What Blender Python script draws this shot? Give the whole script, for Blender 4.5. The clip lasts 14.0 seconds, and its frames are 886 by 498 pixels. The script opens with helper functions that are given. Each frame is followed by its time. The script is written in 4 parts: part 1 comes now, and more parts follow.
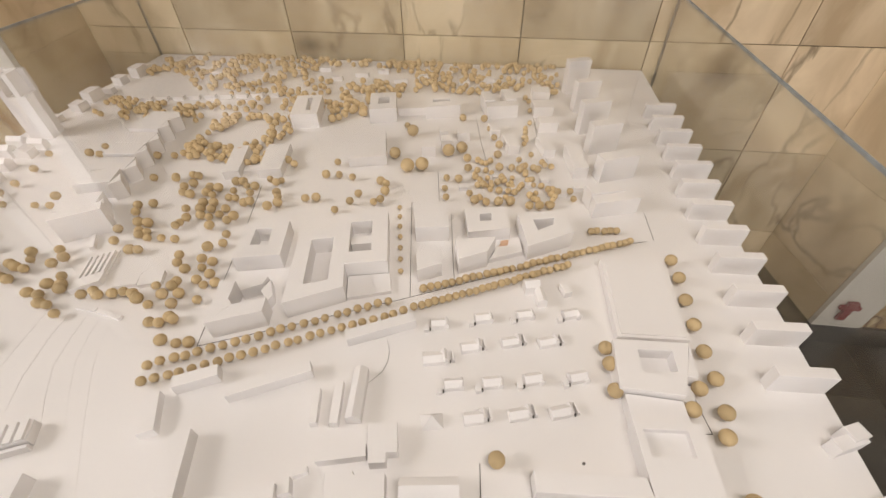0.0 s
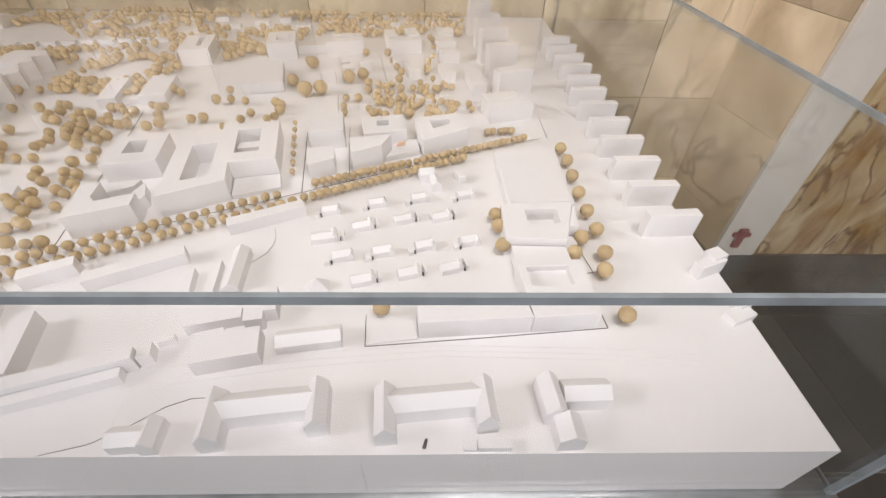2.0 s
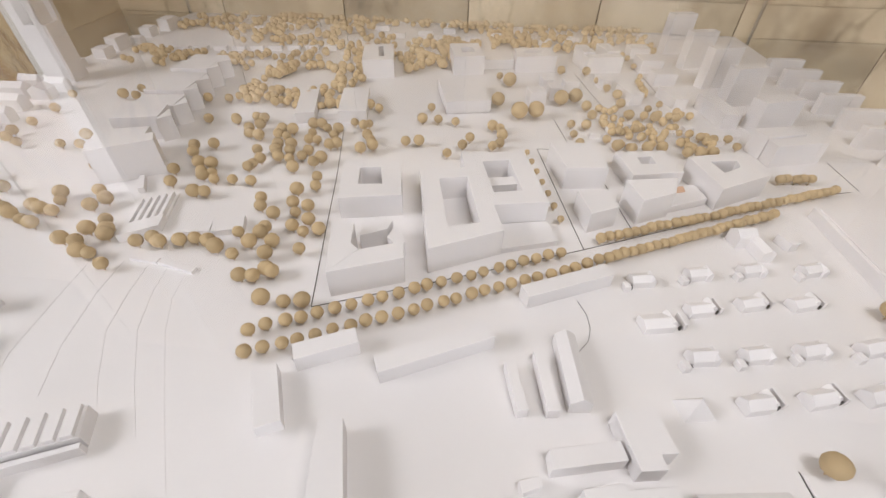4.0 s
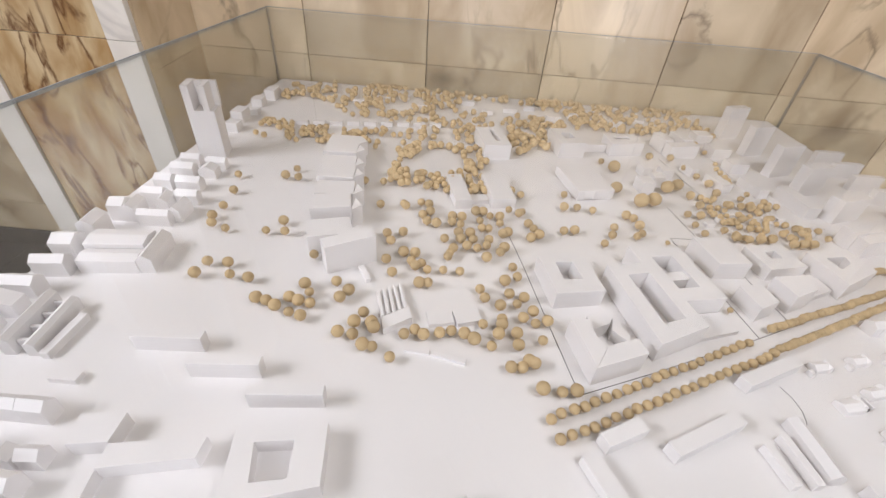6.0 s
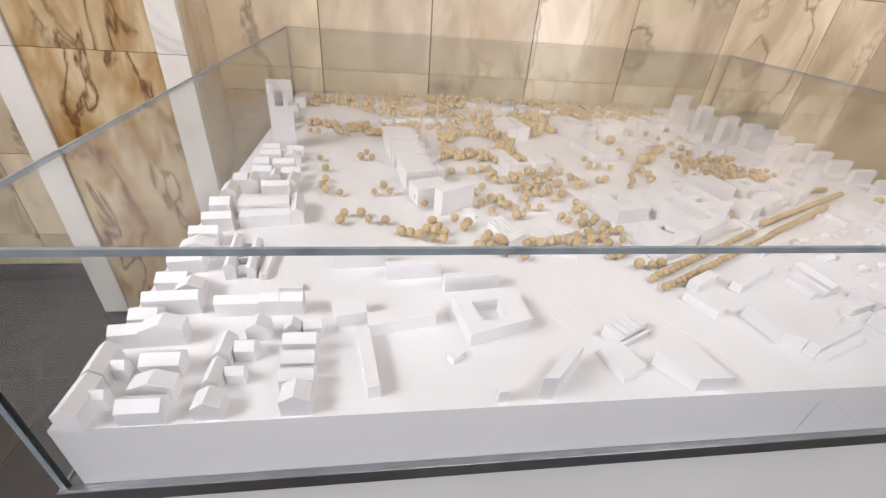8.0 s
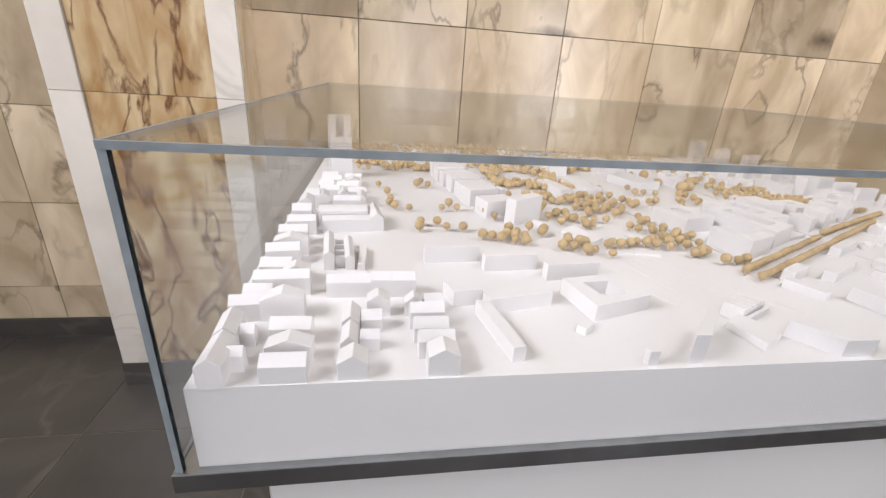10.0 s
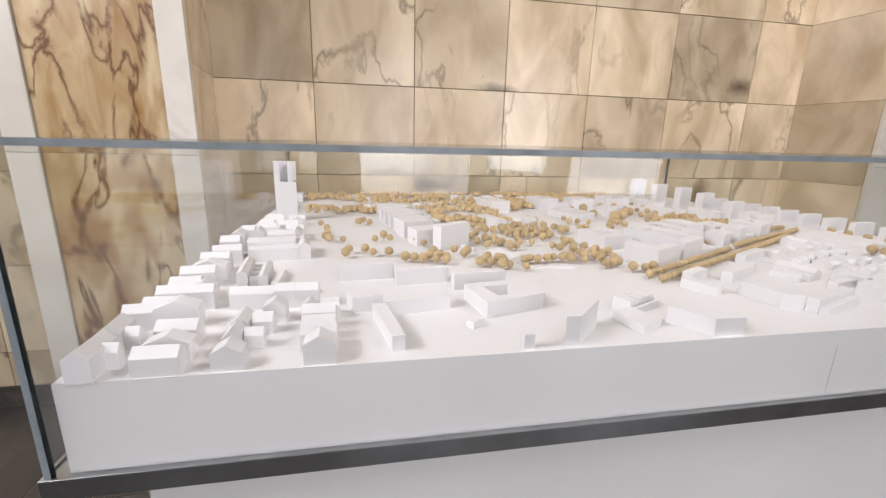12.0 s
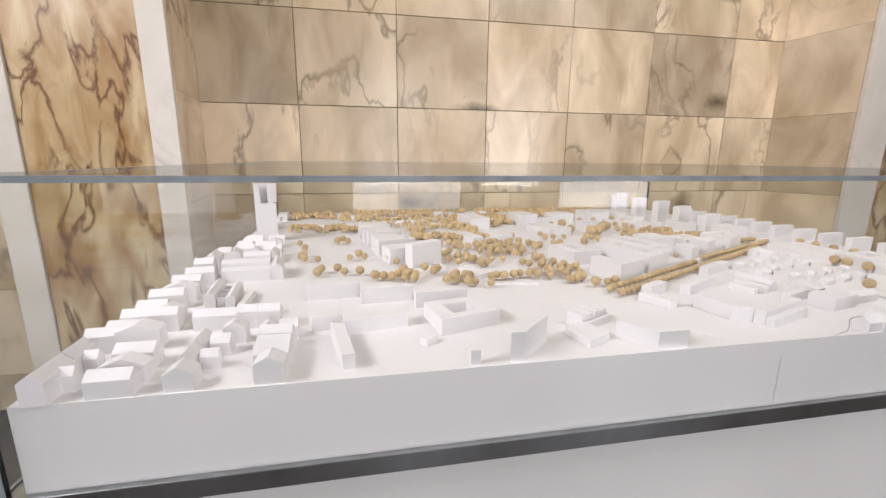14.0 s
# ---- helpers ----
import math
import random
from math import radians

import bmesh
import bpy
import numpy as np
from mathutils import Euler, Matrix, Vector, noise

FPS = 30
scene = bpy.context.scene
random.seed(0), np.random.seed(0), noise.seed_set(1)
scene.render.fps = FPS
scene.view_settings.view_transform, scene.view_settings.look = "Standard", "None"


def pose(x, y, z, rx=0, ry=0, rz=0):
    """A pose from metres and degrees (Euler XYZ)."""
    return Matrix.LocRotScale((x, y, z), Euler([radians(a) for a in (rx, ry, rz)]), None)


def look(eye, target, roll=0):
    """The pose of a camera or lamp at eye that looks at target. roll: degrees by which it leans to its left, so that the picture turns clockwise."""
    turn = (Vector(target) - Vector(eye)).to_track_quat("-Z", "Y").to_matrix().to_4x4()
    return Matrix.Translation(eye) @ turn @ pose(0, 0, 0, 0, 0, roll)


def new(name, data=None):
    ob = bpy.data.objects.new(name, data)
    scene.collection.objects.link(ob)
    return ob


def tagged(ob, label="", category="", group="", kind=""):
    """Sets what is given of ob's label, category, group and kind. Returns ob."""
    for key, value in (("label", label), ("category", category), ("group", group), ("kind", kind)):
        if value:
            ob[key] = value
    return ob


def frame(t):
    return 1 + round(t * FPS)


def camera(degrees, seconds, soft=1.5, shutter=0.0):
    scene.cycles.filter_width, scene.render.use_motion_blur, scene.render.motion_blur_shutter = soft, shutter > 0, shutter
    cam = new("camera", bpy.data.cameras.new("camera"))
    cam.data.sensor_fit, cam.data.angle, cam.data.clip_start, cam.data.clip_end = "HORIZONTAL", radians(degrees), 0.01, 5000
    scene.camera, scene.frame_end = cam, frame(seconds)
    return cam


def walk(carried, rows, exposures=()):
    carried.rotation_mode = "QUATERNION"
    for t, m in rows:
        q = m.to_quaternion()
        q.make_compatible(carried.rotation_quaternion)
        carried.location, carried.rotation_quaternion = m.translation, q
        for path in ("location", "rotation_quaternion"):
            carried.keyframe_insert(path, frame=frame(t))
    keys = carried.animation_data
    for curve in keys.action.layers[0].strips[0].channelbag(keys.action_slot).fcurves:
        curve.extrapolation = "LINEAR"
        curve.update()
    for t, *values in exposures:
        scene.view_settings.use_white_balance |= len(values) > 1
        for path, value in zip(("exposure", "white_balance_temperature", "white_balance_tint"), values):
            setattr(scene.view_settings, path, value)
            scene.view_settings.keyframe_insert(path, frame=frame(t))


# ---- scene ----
cam = camera(93.0, 14.0, soft=1.35)
# seconds, place in metres, Euler angles in degrees
ROWS = [
    (0, 1.0559, 0.1529, 2.0419, 46.70, 0.66, 7.34),
    (0.5, 1.0667, 0.1326, 1.9877, 45.69, 0.07, 5.11),
    (1, 1.1242, 0.0516, 1.9347, 45.34, -0.28, 2.39),
    (1.5, 1.1666, -0.0265, 1.9220, 45.71, -0.56, 0.01),
    (2, 1.1848, -0.0113, 1.8371, 47.37, -1.14, -0.87),
    (2.5, 1.1799, 0.1303, 1.6867, 45.42, -1.85, -0.49),
    (3, 1.0914, 0.1294, 1.6957, 45.40, -1.31, 2.44),
    (3.5, 0.9255, 0.1311, 1.7192, 47.96, 1.26, 5.63),
    (4, 0.6990, 0.1980, 1.7663, 48.76, -0.80, 6.63),
    (4.2, 0.6564, 0.2483, 1.8038, 47.40, -0.57, 8.17),
    (6.3, 0.1447, 0.0851, 1.9493, 53.17, -3.71, 2.16),
    (6.5, 0.1209, 0.0531, 1.9455, 53.54, -3.46, 0.91),
    (7, 0.0318, -0.0826, 1.9174, 54.88, -3.48, -2.09),
    (7.5, -0.0682, -0.1740, 1.8955, 56.14, -3.86, -4.77),
    (8, -0.2430, -0.2165, 1.8658, 57.14, -4.02, -6.52),
    (8.5, -0.3888, -0.2448, 1.8229, 59.37, -4.19, -7.42),
    (8.7, -0.4345, -0.2731, 1.8108, 59.95, -4.37, -7.52),
    (10.8, -0.4797, -0.2567, 1.5996, 72.36, -2.72, -8.86),
    (11, -0.4552, -0.2473, 1.5906, 73.17, -2.43, -9.24),
    (11.5, -0.3761, -0.3091, 1.6067, 74.63, -1.83, -10.04),
    (12, -0.3127, -0.3763, 1.6040, 75.82, -1.40, -10.45),
    (12.5, -0.2720, -0.4108, 1.6134, 76.82, -1.02, -11.19),
    (13, -0.2616, -0.4129, 1.6206, 77.33, -0.50, -11.53),
    (13.5, -0.2468, -0.4149, 1.6237, 77.32, -0.29, -11.59),
    (14, -0.2330, -0.4214, 1.6234, 77.80, -0.44, -10.81),
]
walk(cam, [(t, pose(x, y, z, rx, ry, rz)) for t, x, y, z, rx, ry, rz in ROWS], exposures=[(0.0, -0.2, 6850, 15), (0.5, -0.22, 6700, 15), (1.0, -0.14, 6480, 15), (1.5, -0.02, 6360, 15), (2.0, 0.07, 6250, 15), (3.0, 0.05, 6130, 15), (3.5, -0.1, 6150, 15), (4.0, -0.16, 6170, 15), (6.5, -0.06, 6060, 15), (7.5, 0.0, 6070, 15), (8.5, 0.14, 6080, 15), (11.0, 0.06, 6150, 15), (14.0, 0.04, 6220, 15)])

# ---- light ----
world = bpy.data.worlds.new("room_air")
scene.world = world
world.use_nodes = True
world.node_tree.nodes["Background"].inputs[0].default_value = (1.0, 0.95, 0.88, 1)
world.node_tree.nodes["Background"].inputs[1].default_value = 0.02


def area_lamp(name, m, sx, sy, watts, colour, spread=180):
    d = bpy.data.lights.new(name, "AREA")
    d.shape, d.size, d.size_y, d.energy, d.color = "RECTANGLE", sx, sy, watts, colour
    d.spread = radians(spread)
    ob = new(name, d)
    ob.matrix_world = m
    return tagged(ob, kind="structure")


# daylight through the tall windows behind the visitor
for wx, watts in ((-2.6, 22), (0.4, 58), (3.4, 82)):
    area_lamp("window_daylight", look((wx, -4.9, 2.2), (wx + 0.2, 2.0, 1.3)), 1.5, 2.6, watts, (1.0, 0.985, 0.98))
# two soft lamps added under the closed ceiling, without fitting or skylight
area_lamp("added_ceiling_light", look((-2.9, -0.2, 3.85), (0.3, 1.2, 1.3)), 2.0, 2.0, 116, (1.0, 0.965, 0.945), 130)
area_lamp("added_ceiling_light", look((1.7, -0.1, 3.9), (1.7, 0.8, 1.3)), 1.6, 1.0, 58, (1.0, 0.945, 0.89))


# ---- materials ----
def material(name, colour, rough=0.5, metal=0.0, spots=0.06, size=8.0, bump=0.1, bump_size=60.0, spec=0.5, vary=0.0):
    """Base colour with soft blotches at one scale, fine relief at another, and a small change from piece to piece."""
    m = bpy.data.materials.new(name)
    m.use_nodes = True
    nt = m.node_tree
    b = nt.nodes["Principled BSDF"]
    b.inputs["Roughness"].default_value = rough
    b.inputs["Metallic"].default_value = metal
    b.inputs["Specular IOR Level"].default_value = spec
    co = nt.nodes.new("ShaderNodeTexCoord")
    n1 = nt.nodes.new("ShaderNodeTexNoise")
    n1.inputs["Scale"].default_value, n1.inputs["Detail"].default_value = size, 5
    ramp = nt.nodes.new("ShaderNodeValToRGB")
    lo = [max(0, c * (1 - spots * 2)) for c in colour]
    hi = [min(1, c * (1 + spots)) for c in colour]
    ramp.color_ramp.elements[0].position, ramp.color_ramp.elements[0].color = 0.3, (*lo, 1)
    ramp.color_ramp.elements[1].position, ramp.color_ramp.elements[1].color = 0.7, (*hi, 1)
    nt.links.new(co.outputs["Object"], n1.inputs["Vector"])
    nt.links.new(n1.outputs[0], ramp.inputs[0])
    out = ramp.outputs[0]
    if vary:
        oi = nt.nodes.new("ShaderNodeObjectInfo")
        mr = nt.nodes.new("ShaderNodeMapRange")
        mr.inputs[3].default_value, mr.inputs[4].default_value = 1 - vary, 1 + vary * 0.6
        hs = nt.nodes.new("ShaderNodeHueSaturation")
        nt.links.new(oi.outputs["Random"], mr.inputs[0])
        nt.links.new(mr.outputs[0], hs.inputs["Value"])
        nt.links.new(out, hs.inputs["Color"])
        out = hs.outputs[0]
    nt.links.new(out, b.inputs["Base Color"])
    n2 = nt.nodes.new("ShaderNodeTexNoise")
    n2.inputs["Scale"].default_value, n2.inputs["Detail"].default_value = bump_size, 6
    bp = nt.nodes.new("ShaderNodeBump")
    bp.inputs["Strength"].default_value, bp.inputs["Distance"].default_value = bump, 0.002
    nt.links.new(co.outputs["Object"], n2.inputs["Vector"])
    nt.links.new(n2.outputs[0], bp.inputs["Height"])
    nt.links.new(bp.outputs[0], b.inputs["Normal"])
    return m


def marble(name, base, mid, vein, rough, scale, veins, vary, stain=None, width=0.022, patch=(0.42, 0.6), lean=(0, 1, 1)):
    """Polished stone: clouds of two tones, and thin distorted veins."""
    m = bpy.data.materials.new(name)
    m.use_nodes = True
    nt = m.node_tree
    b = nt.nodes["Principled BSDF"]
    b.inputs["Roughness"].default_value = rough
    co = nt.nodes.new("ShaderNodeTexCoord")
    oi = nt.nodes.new("ShaderNodeObjectInfo")
    off = nt.nodes.new("ShaderNodeVectorMath")
    off.operation = "MULTIPLY_ADD"
    off.inputs[1].default_value = (17.0, 9.0, 31.0)
    nt.links.new(oi.outputs["Random"], off.inputs[0])
    tilt = nt.nodes.new("ShaderNodeMapping")  # the bedding of the stone runs askew
    tilt.inputs[2].default_value = (0, radians(lean[0]), 0)
    tilt.inputs[3].default_value = (lean[1], 1, lean[2])
    nt.links.new(co.outputs["Object"], tilt.inputs[0])
    nt.links.new(tilt.outputs[0], off.inputs[2])
    n1 = nt.nodes.new("ShaderNodeTexNoise")
    n1.inputs["Scale"].default_value, n1.inputs["Detail"].default_value, n1.inputs["Distortion"].default_value = scale, 7, 0.6
    r1 = nt.nodes.new("ShaderNodeValToRGB")
    r1.color_ramp.elements[0].position, r1.color_ramp.elements[0].color = 0.32, (*mid, 1)
    r1.color_ramp.elements[1].position, r1.color_ramp.elements[1].color = 0.66, (*base, 1)
    nt.links.new(off.outputs[0], n1.inputs["Vector"])
    nt.links.new(n1.outputs[0], r1.inputs[0])
    n2 = nt.nodes.new("ShaderNodeTexNoise")
    n2.inputs["Scale"].default_value, n2.inputs["Detail"].default_value, n2.inputs["Distortion"].default_value = scale * 0.7, 9, 0.5
    nt.links.new(off.outputs[0], n2.inputs["Vector"])
    sub = nt.nodes.new("ShaderNodeMath")
    sub.operation, sub.inputs[1].default_value = "SUBTRACT", 0.5
    ab = nt.nodes.new("ShaderNodeMath")
    ab.operation = "ABSOLUTE"
    nt.links.new(n2.outputs[0], sub.inputs[0])
    nt.links.new(sub.outputs[0], ab.inputs[0])
    mr = nt.nodes.new("ShaderNodeMapRange")
    mr.inputs[1].default_value, mr.inputs[2].default_value, mr.inputs[3].default_value, mr.inputs[4].default_value = 0.0, width, veins, 0.0
    nt.links.new(ab.outputs[0], mr.inputs[0])
    # patches where veins show
    n3 = nt.nodes.new("ShaderNodeTexNoise")
    n3.inputs["Scale"].default_value = scale * 0.5
    r3 = nt.nodes.new("ShaderNodeMapRange")
    r3.inputs[1].default_value, r3.inputs[2].default_value = patch
    nt.links.new(off.outputs[0], n3.inputs["Vector"])
    nt.links.new(n3.outputs[0], r3.inputs[0])
    mu = nt.nodes.new("ShaderNodeMath")
    mu.operation = "MULTIPLY"
    nt.links.new(mr.outputs[0], mu.inputs[0])
    nt.links.new(r3.outputs[0], mu.inputs[1])
    mix = nt.nodes.new("ShaderNodeMix")
    mix.data_type = "RGBA"
    nt.links.new(mu.outputs[0], mix.inputs[0])
    nt.links.new(r1.outputs[0], mix.inputs[6])
    mix.inputs[7].default_value = (*vein, 1)
    stone = mix.outputs[2]
    if stain:
        # an old rusty stain with a ragged rim: centre, half width and half height on the slab
        mp = nt.nodes.new("ShaderNodeMapping")
        mp.inputs[1].default_value = (-stain[0] / stain[2], 0, -stain[1] / stain[3])
        mp.inputs[3].default_value = (1 / stain[2], 0, 1 / stain[3])
        ln = nt.nodes.new("ShaderNodeVectorMath")
        ln.operation = "LENGTH"
        rag = nt.nodes.new("ShaderNodeMath")
        rag.operation, rag.inputs[1].default_value = "MULTIPLY_ADD", 0.9
        sm = nt.nodes.new("ShaderNodeMapRange")
        sm.inputs[1].default_value, sm.inputs[2].default_value, sm.inputs[3].default_value, sm.inputs[4].default_value = 0.5, 1.5, 0.9, 0.0
        nr = nt.nodes.new("ShaderNodeTexNoise")
        nr.inputs["Scale"].default_value, nr.inputs["Detail"].default_value = 14, 5
        nt.links.new(co.outputs["Object"], mp.inputs[0])
        nt.links.new(co.outputs["Object"], nr.inputs["Vector"])
        nt.links.new(mp.outputs[0], ln.inputs[0])
        nt.links.new(nr.outputs[0], rag.inputs[0])
        nt.links.new(ln.outputs["Value"], rag.inputs[2])
        nt.links.new(rag.outputs[0], sm.inputs[0])
        m2 = nt.nodes.new("ShaderNodeMix")
        m2.data_type = "RGBA"
        nt.links.new(sm.outputs[0], m2.inputs[0])
        nt.links.new(stone, m2.inputs[6])
        m2.inputs[7].default_value = (0.085, 0.055, 0.03, 1)
        stone = m2.outputs[2]
    v = nt.nodes.new("ShaderNodeMapRange")
    v.inputs[3].default_value, v.inputs[4].default_value = 1 - vary, 1 + vary * 0.5
    hs = nt.nodes.new("ShaderNodeHueSaturation")
    nt.links.new(oi.outputs["Random"], v.inputs[0])
    nt.links.new(v.outputs[0], hs.inputs["Value"])
    nt.links.new(stone, hs.inputs["Color"])
    nt.links.new(hs.outputs[0], b.inputs["Base Color"])
    return m


def clear_glass(name):
    m = bpy.data.materials.new(name)
    m.use_nodes = True
    nt = m.node_tree
    nt.nodes.remove(nt.nodes["Principled BSDF"])
    tr, gl = nt.nodes.new("ShaderNodeBsdfTransparent"), nt.nodes.new("ShaderNodeBsdfGlossy")
    tr.inputs[0].default_value = (0.975, 0.985, 0.98, 1)
    gl.inputs["Roughness"].default_value = 0.015
    fr, mx = nt.nodes.new("ShaderNodeLayerWeight"), nt.nodes.new("ShaderNodeMixShader")
    pw, ma = nt.nodes.new("ShaderNodeMath"), nt.nodes.new("ShaderNodeMath")
    fr.inputs[0].default_value = 0.5
    pw.operation, pw.inputs[1].default_value = "POWER", 4.5
    ma.operation, ma.inputs[1].default_value, ma.inputs[2].default_value = "MULTIPLY_ADD", 0.75, 0.028
    nt.links.new(fr.outputs["Facing"], pw.inputs[0])
    nt.links.new(pw.outputs[0], ma.inputs[0])
    nt.links.new(ma.outputs[0], mx.inputs[0])
    nt.links.new(tr.outputs[0], mx.inputs[1])
    nt.links.new(gl.outputs[0], mx.inputs[2])
    nt.links.new(mx.outputs[0], nt.nodes["Material Output"].inputs[0])
    return m


WHITE = material("white_model_board", (0.80, 0.778, 0.775), 0.6, spots=0.02, size=4, bump=0.05, bump_size=200, vary=0.035)
GROUND = material("white_model_ground", (0.79, 0.768, 0.762), 0.62, spots=0.025, size=2.5, bump=0.06, bump_size=160)
CORK = material("beige_wood_ball", (0.60, 0.445, 0.245), 0.75, spots=0.14, size=160, bump=0.5, bump_size=420, vary=0.14)
INK = material("dark_groove", (0.10, 0.095, 0.09), 0.8)
ORANGE = material("orange_notch_tone", (0.66, 0.42, 0.28), 0.7)
METAL = material("brushed_steel", (0.42, 0.43, 0.44), 0.28, metal=1.0, spots=0.08, size=12, bump=0.08, bump_size=220)
PLINTH = material("white_plinth_paint", (0.80, 0.795, 0.77), 0.35, spots=0.03, size=2, bump=0.04)
EDGE = material("ground_glass_edge", (0.25, 0.285, 0.30), 0.3, spots=0.15, size=20)
GLASS = clear_glass("case_glass")
TILE = marble("honey_marble_tile", (0.80, 0.665, 0.465), (0.50, 0.385, 0.245), (0.20, 0.15, 0.10), 0.2, 2.6, 0.75, 0.28, lean=(35, 1.5, 0.75))
TILE_ARGS = ((0.80, 0.665, 0.465), (0.50, 0.385, 0.245), (0.20, 0.15, 0.10), 0.2, 2.6, 0.75, 0.28)
STAINED = {(2, 4): marble("stained_marble_low_edge", *TILE_ARGS, lean=(35, 1.5, 0.75), stain=(0.23, -0.26, 0.17, 0.05)), (3, 4): marble("stained_marble_corner", *TILE_ARGS, lean=(35, 1.5, 0.75), stain=(-0.28, -0.26, 0.09, 0.035)),
           (2, 2): marble("stained_marble_upper", *TILE_ARGS, lean=(35, 1.5, 0.75), stain=(-0.20, 0.20, 0.13, 0.06)), (5, 4): marble("stained_marble_foot", *TILE_ARGS, lean=(35, 1.5, 0.75), stain=(0.24, -0.16, 0.12, 0.07)),
           (5, 5): marble("stained_marble_side", *TILE_ARGS, lean=(35, 1.5, 0.75), stain=(0.26, 0.0, 0.14, 0.05)), (5, 2): marble("stained_marble_patch", *TILE_ARGS, lean=(35, 1.5, 0.75), stain=(0.05, 0.15, 0.10, 0.14))}
BROWN = marble("veined_ochre_marble", (0.58, 0.455, 0.27), (0.30, 0.16, 0.045), (0.12, 0.05, 0.016), 0.3, 4.8, 0.97, 0.08, width=0.034, patch=(0.30, 0.44), lean=(32, 1.7, 0.65))
PALE = marble("pale_grey_marble", (0.70, 0.655, 0.58), (0.60, 0.555, 0.48), (0.36, 0.33, 0.30), 0.25, 3.0, 0.4, 0.06)
JOINT = material("dark_joint_mortar", (0.26, 0.22, 0.16), 0.8)
FLOORSTONE = marble("dark_floor_stone", (0.085, 0.078, 0.07), (0.05, 0.046, 0.042), (0.16, 0.14, 0.12), 0.3, 1.6, 0.5, 0.12)
PLASTER = material("white_plaster", (0.72, 0.70, 0.66), 0.8, spots=0.04, size=1.5)
RED = material("red_sign_paint", (0.22, 0.025, 0.025), 0.5)

# ---- small mesh helpers ----
G = 1.28  # height of the model's ground above the floor


def ground_z(x, y):
    return G + float(np.interp(y, [0.2, 0.45], [-0.001, 0.0]))


def rect(x, y, w, d, rot):
    a = radians(rot)
    u, v = Vector((math.cos(a), math.sin(a))), Vector((-math.sin(a), math.cos(a)))
    p = Vector((x, y))
    return [p, p + u * w, p + u * w + v * d, p + v * d]


def prism(bm, pts, z0, z1):
    """A closed prism over a plan polygon."""
    lo = [bm.verts.new((p[0], p[1], z0)) for p in pts]
    hi = [bm.verts.new((p[0], p[1], z1)) for p in pts]
    n = len(pts)
    bm.faces.new(hi)
    bm.faces.new(lo[::-1])
    for i in range(n):
        bm.faces.new((lo[i], lo[(i + 1) % n], hi[(i + 1) % n], hi[i]))
    return lo, hi


def finish(bm, bevel=0.0):
    bmesh.ops.recalc_face_normals(bm, faces=bm.faces)
    if bevel:
        bmesh.ops.bevel(bm, geom=bm.edges[:], offset=bevel, segments=1, affect="EDGES")


def part(name, bm, mat, parent=None, label=""):
    """One mesh object, a part of parent, or a thing of its own."""
    me = bpy.data.meshes.new(name)
    bm.to_mesh(me)
    bm.free()
    me.materials.append(mat)
    ob = new(name, me)
    if parent is not None:
        ob.parent = parent
        ob.matrix_parent_inverse = parent.matrix_world.inverted()
    if label:
        ob["label"] = label
    return ob


def box(name, lo, hi, mat, parent=None, label="", bevel=0.0):
    bm = bmesh.new()
    prism(bm, [(lo[0], lo[1]), (hi[0], lo[1]), (hi[0], hi[1]), (lo[0], hi[1])], lo[2], hi[2])
    finish(bm, bevel)
    return part(name, bm, mat, parent, label)


def empty(name, x=0, y=0, z=0):
    ob = new(name)
    ob.empty_display_size = 0.02
    ob.location = (x, y, z)
    bpy.context.view_layer.update()
    return ob


# ---- the hall: floor, walls, piers, ceiling ----
WALL_Y, PIER_Y = 2.32, 1.80
box("floor_slab", (-6, -5.2, -0.2), (8, 3, -0.004), JOINT)
bpy.data.objects["floor_slab"].name = "floor"
tagged(bpy.data.objects["floor"], kind="structure")
box("wall_north", (-1.20, WALL_Y + 0.012, 0), (2.85, WALL_Y + 0.3, 4.0), JOINT)["kind"] = "structure"
box("wall_west", (-6.2, -5.2, 0), (-6, 3, 4.0), PLASTER)["kind"] = "structure"
box("wall_east", (8, -5.2, 0), (8.2, 3, 4.0), PLASTER)["kind"] = "structure"
box("ceiling", (-6.2, -5.2, 4.0), (8.2, 3, 4.2), PLASTER)["kind"] = "structure"
# south wall with three tall window openings
south = bmesh.new()
edges = [-6.0, -3.4, -1.8, -0.4, 1.2, 2.6, 4.2, 8.0]
for i in range(7):
    solid = i % 2 == 0
    for z0, z1 in ([(0, 4.0)] if solid else [(0, 0.8), (3.6, 4.0)]):
        prism(south, [(edges[i], -5.2), (edges[i + 1], -5.2), (edges[i + 1], -5.0), (edges[i], -5.0)], z0, z1)
finish(south)
tagged(part("wall_south", south, PLASTER), kind="structure")
# wall tiles of the back wall
COLS = [-1.16, -0.588, 0.0, 0.573, 1.14, 1.73, 2.367, 2.80]
ROWZ = [0.0, 0.343, 0.871, 1.399, 1.927, 2.455, 2.983, 3.511, 4.0]
north = bpy.data.objects["wall_north"]


def tile(name, lo, hi, mat, parent):
    cx, cz = (lo[0] + hi[0]) / 2, (lo[2] + hi[2]) / 2
    bm = bmesh.new()
    w, h = (hi[0] - lo[0]) / 2, (hi[2] - lo[2]) / 2
    prism(bm, [(-w, 0), (w, 0), (w, hi[1] - lo[1]), (-w, hi[1] - lo[1])], -h, h)
    finish(bm, 0.0015)
    ob = part(name, bm, mat)
    ob.location = (cx, lo[1], cz)
    ob.parent = parent
    return ob


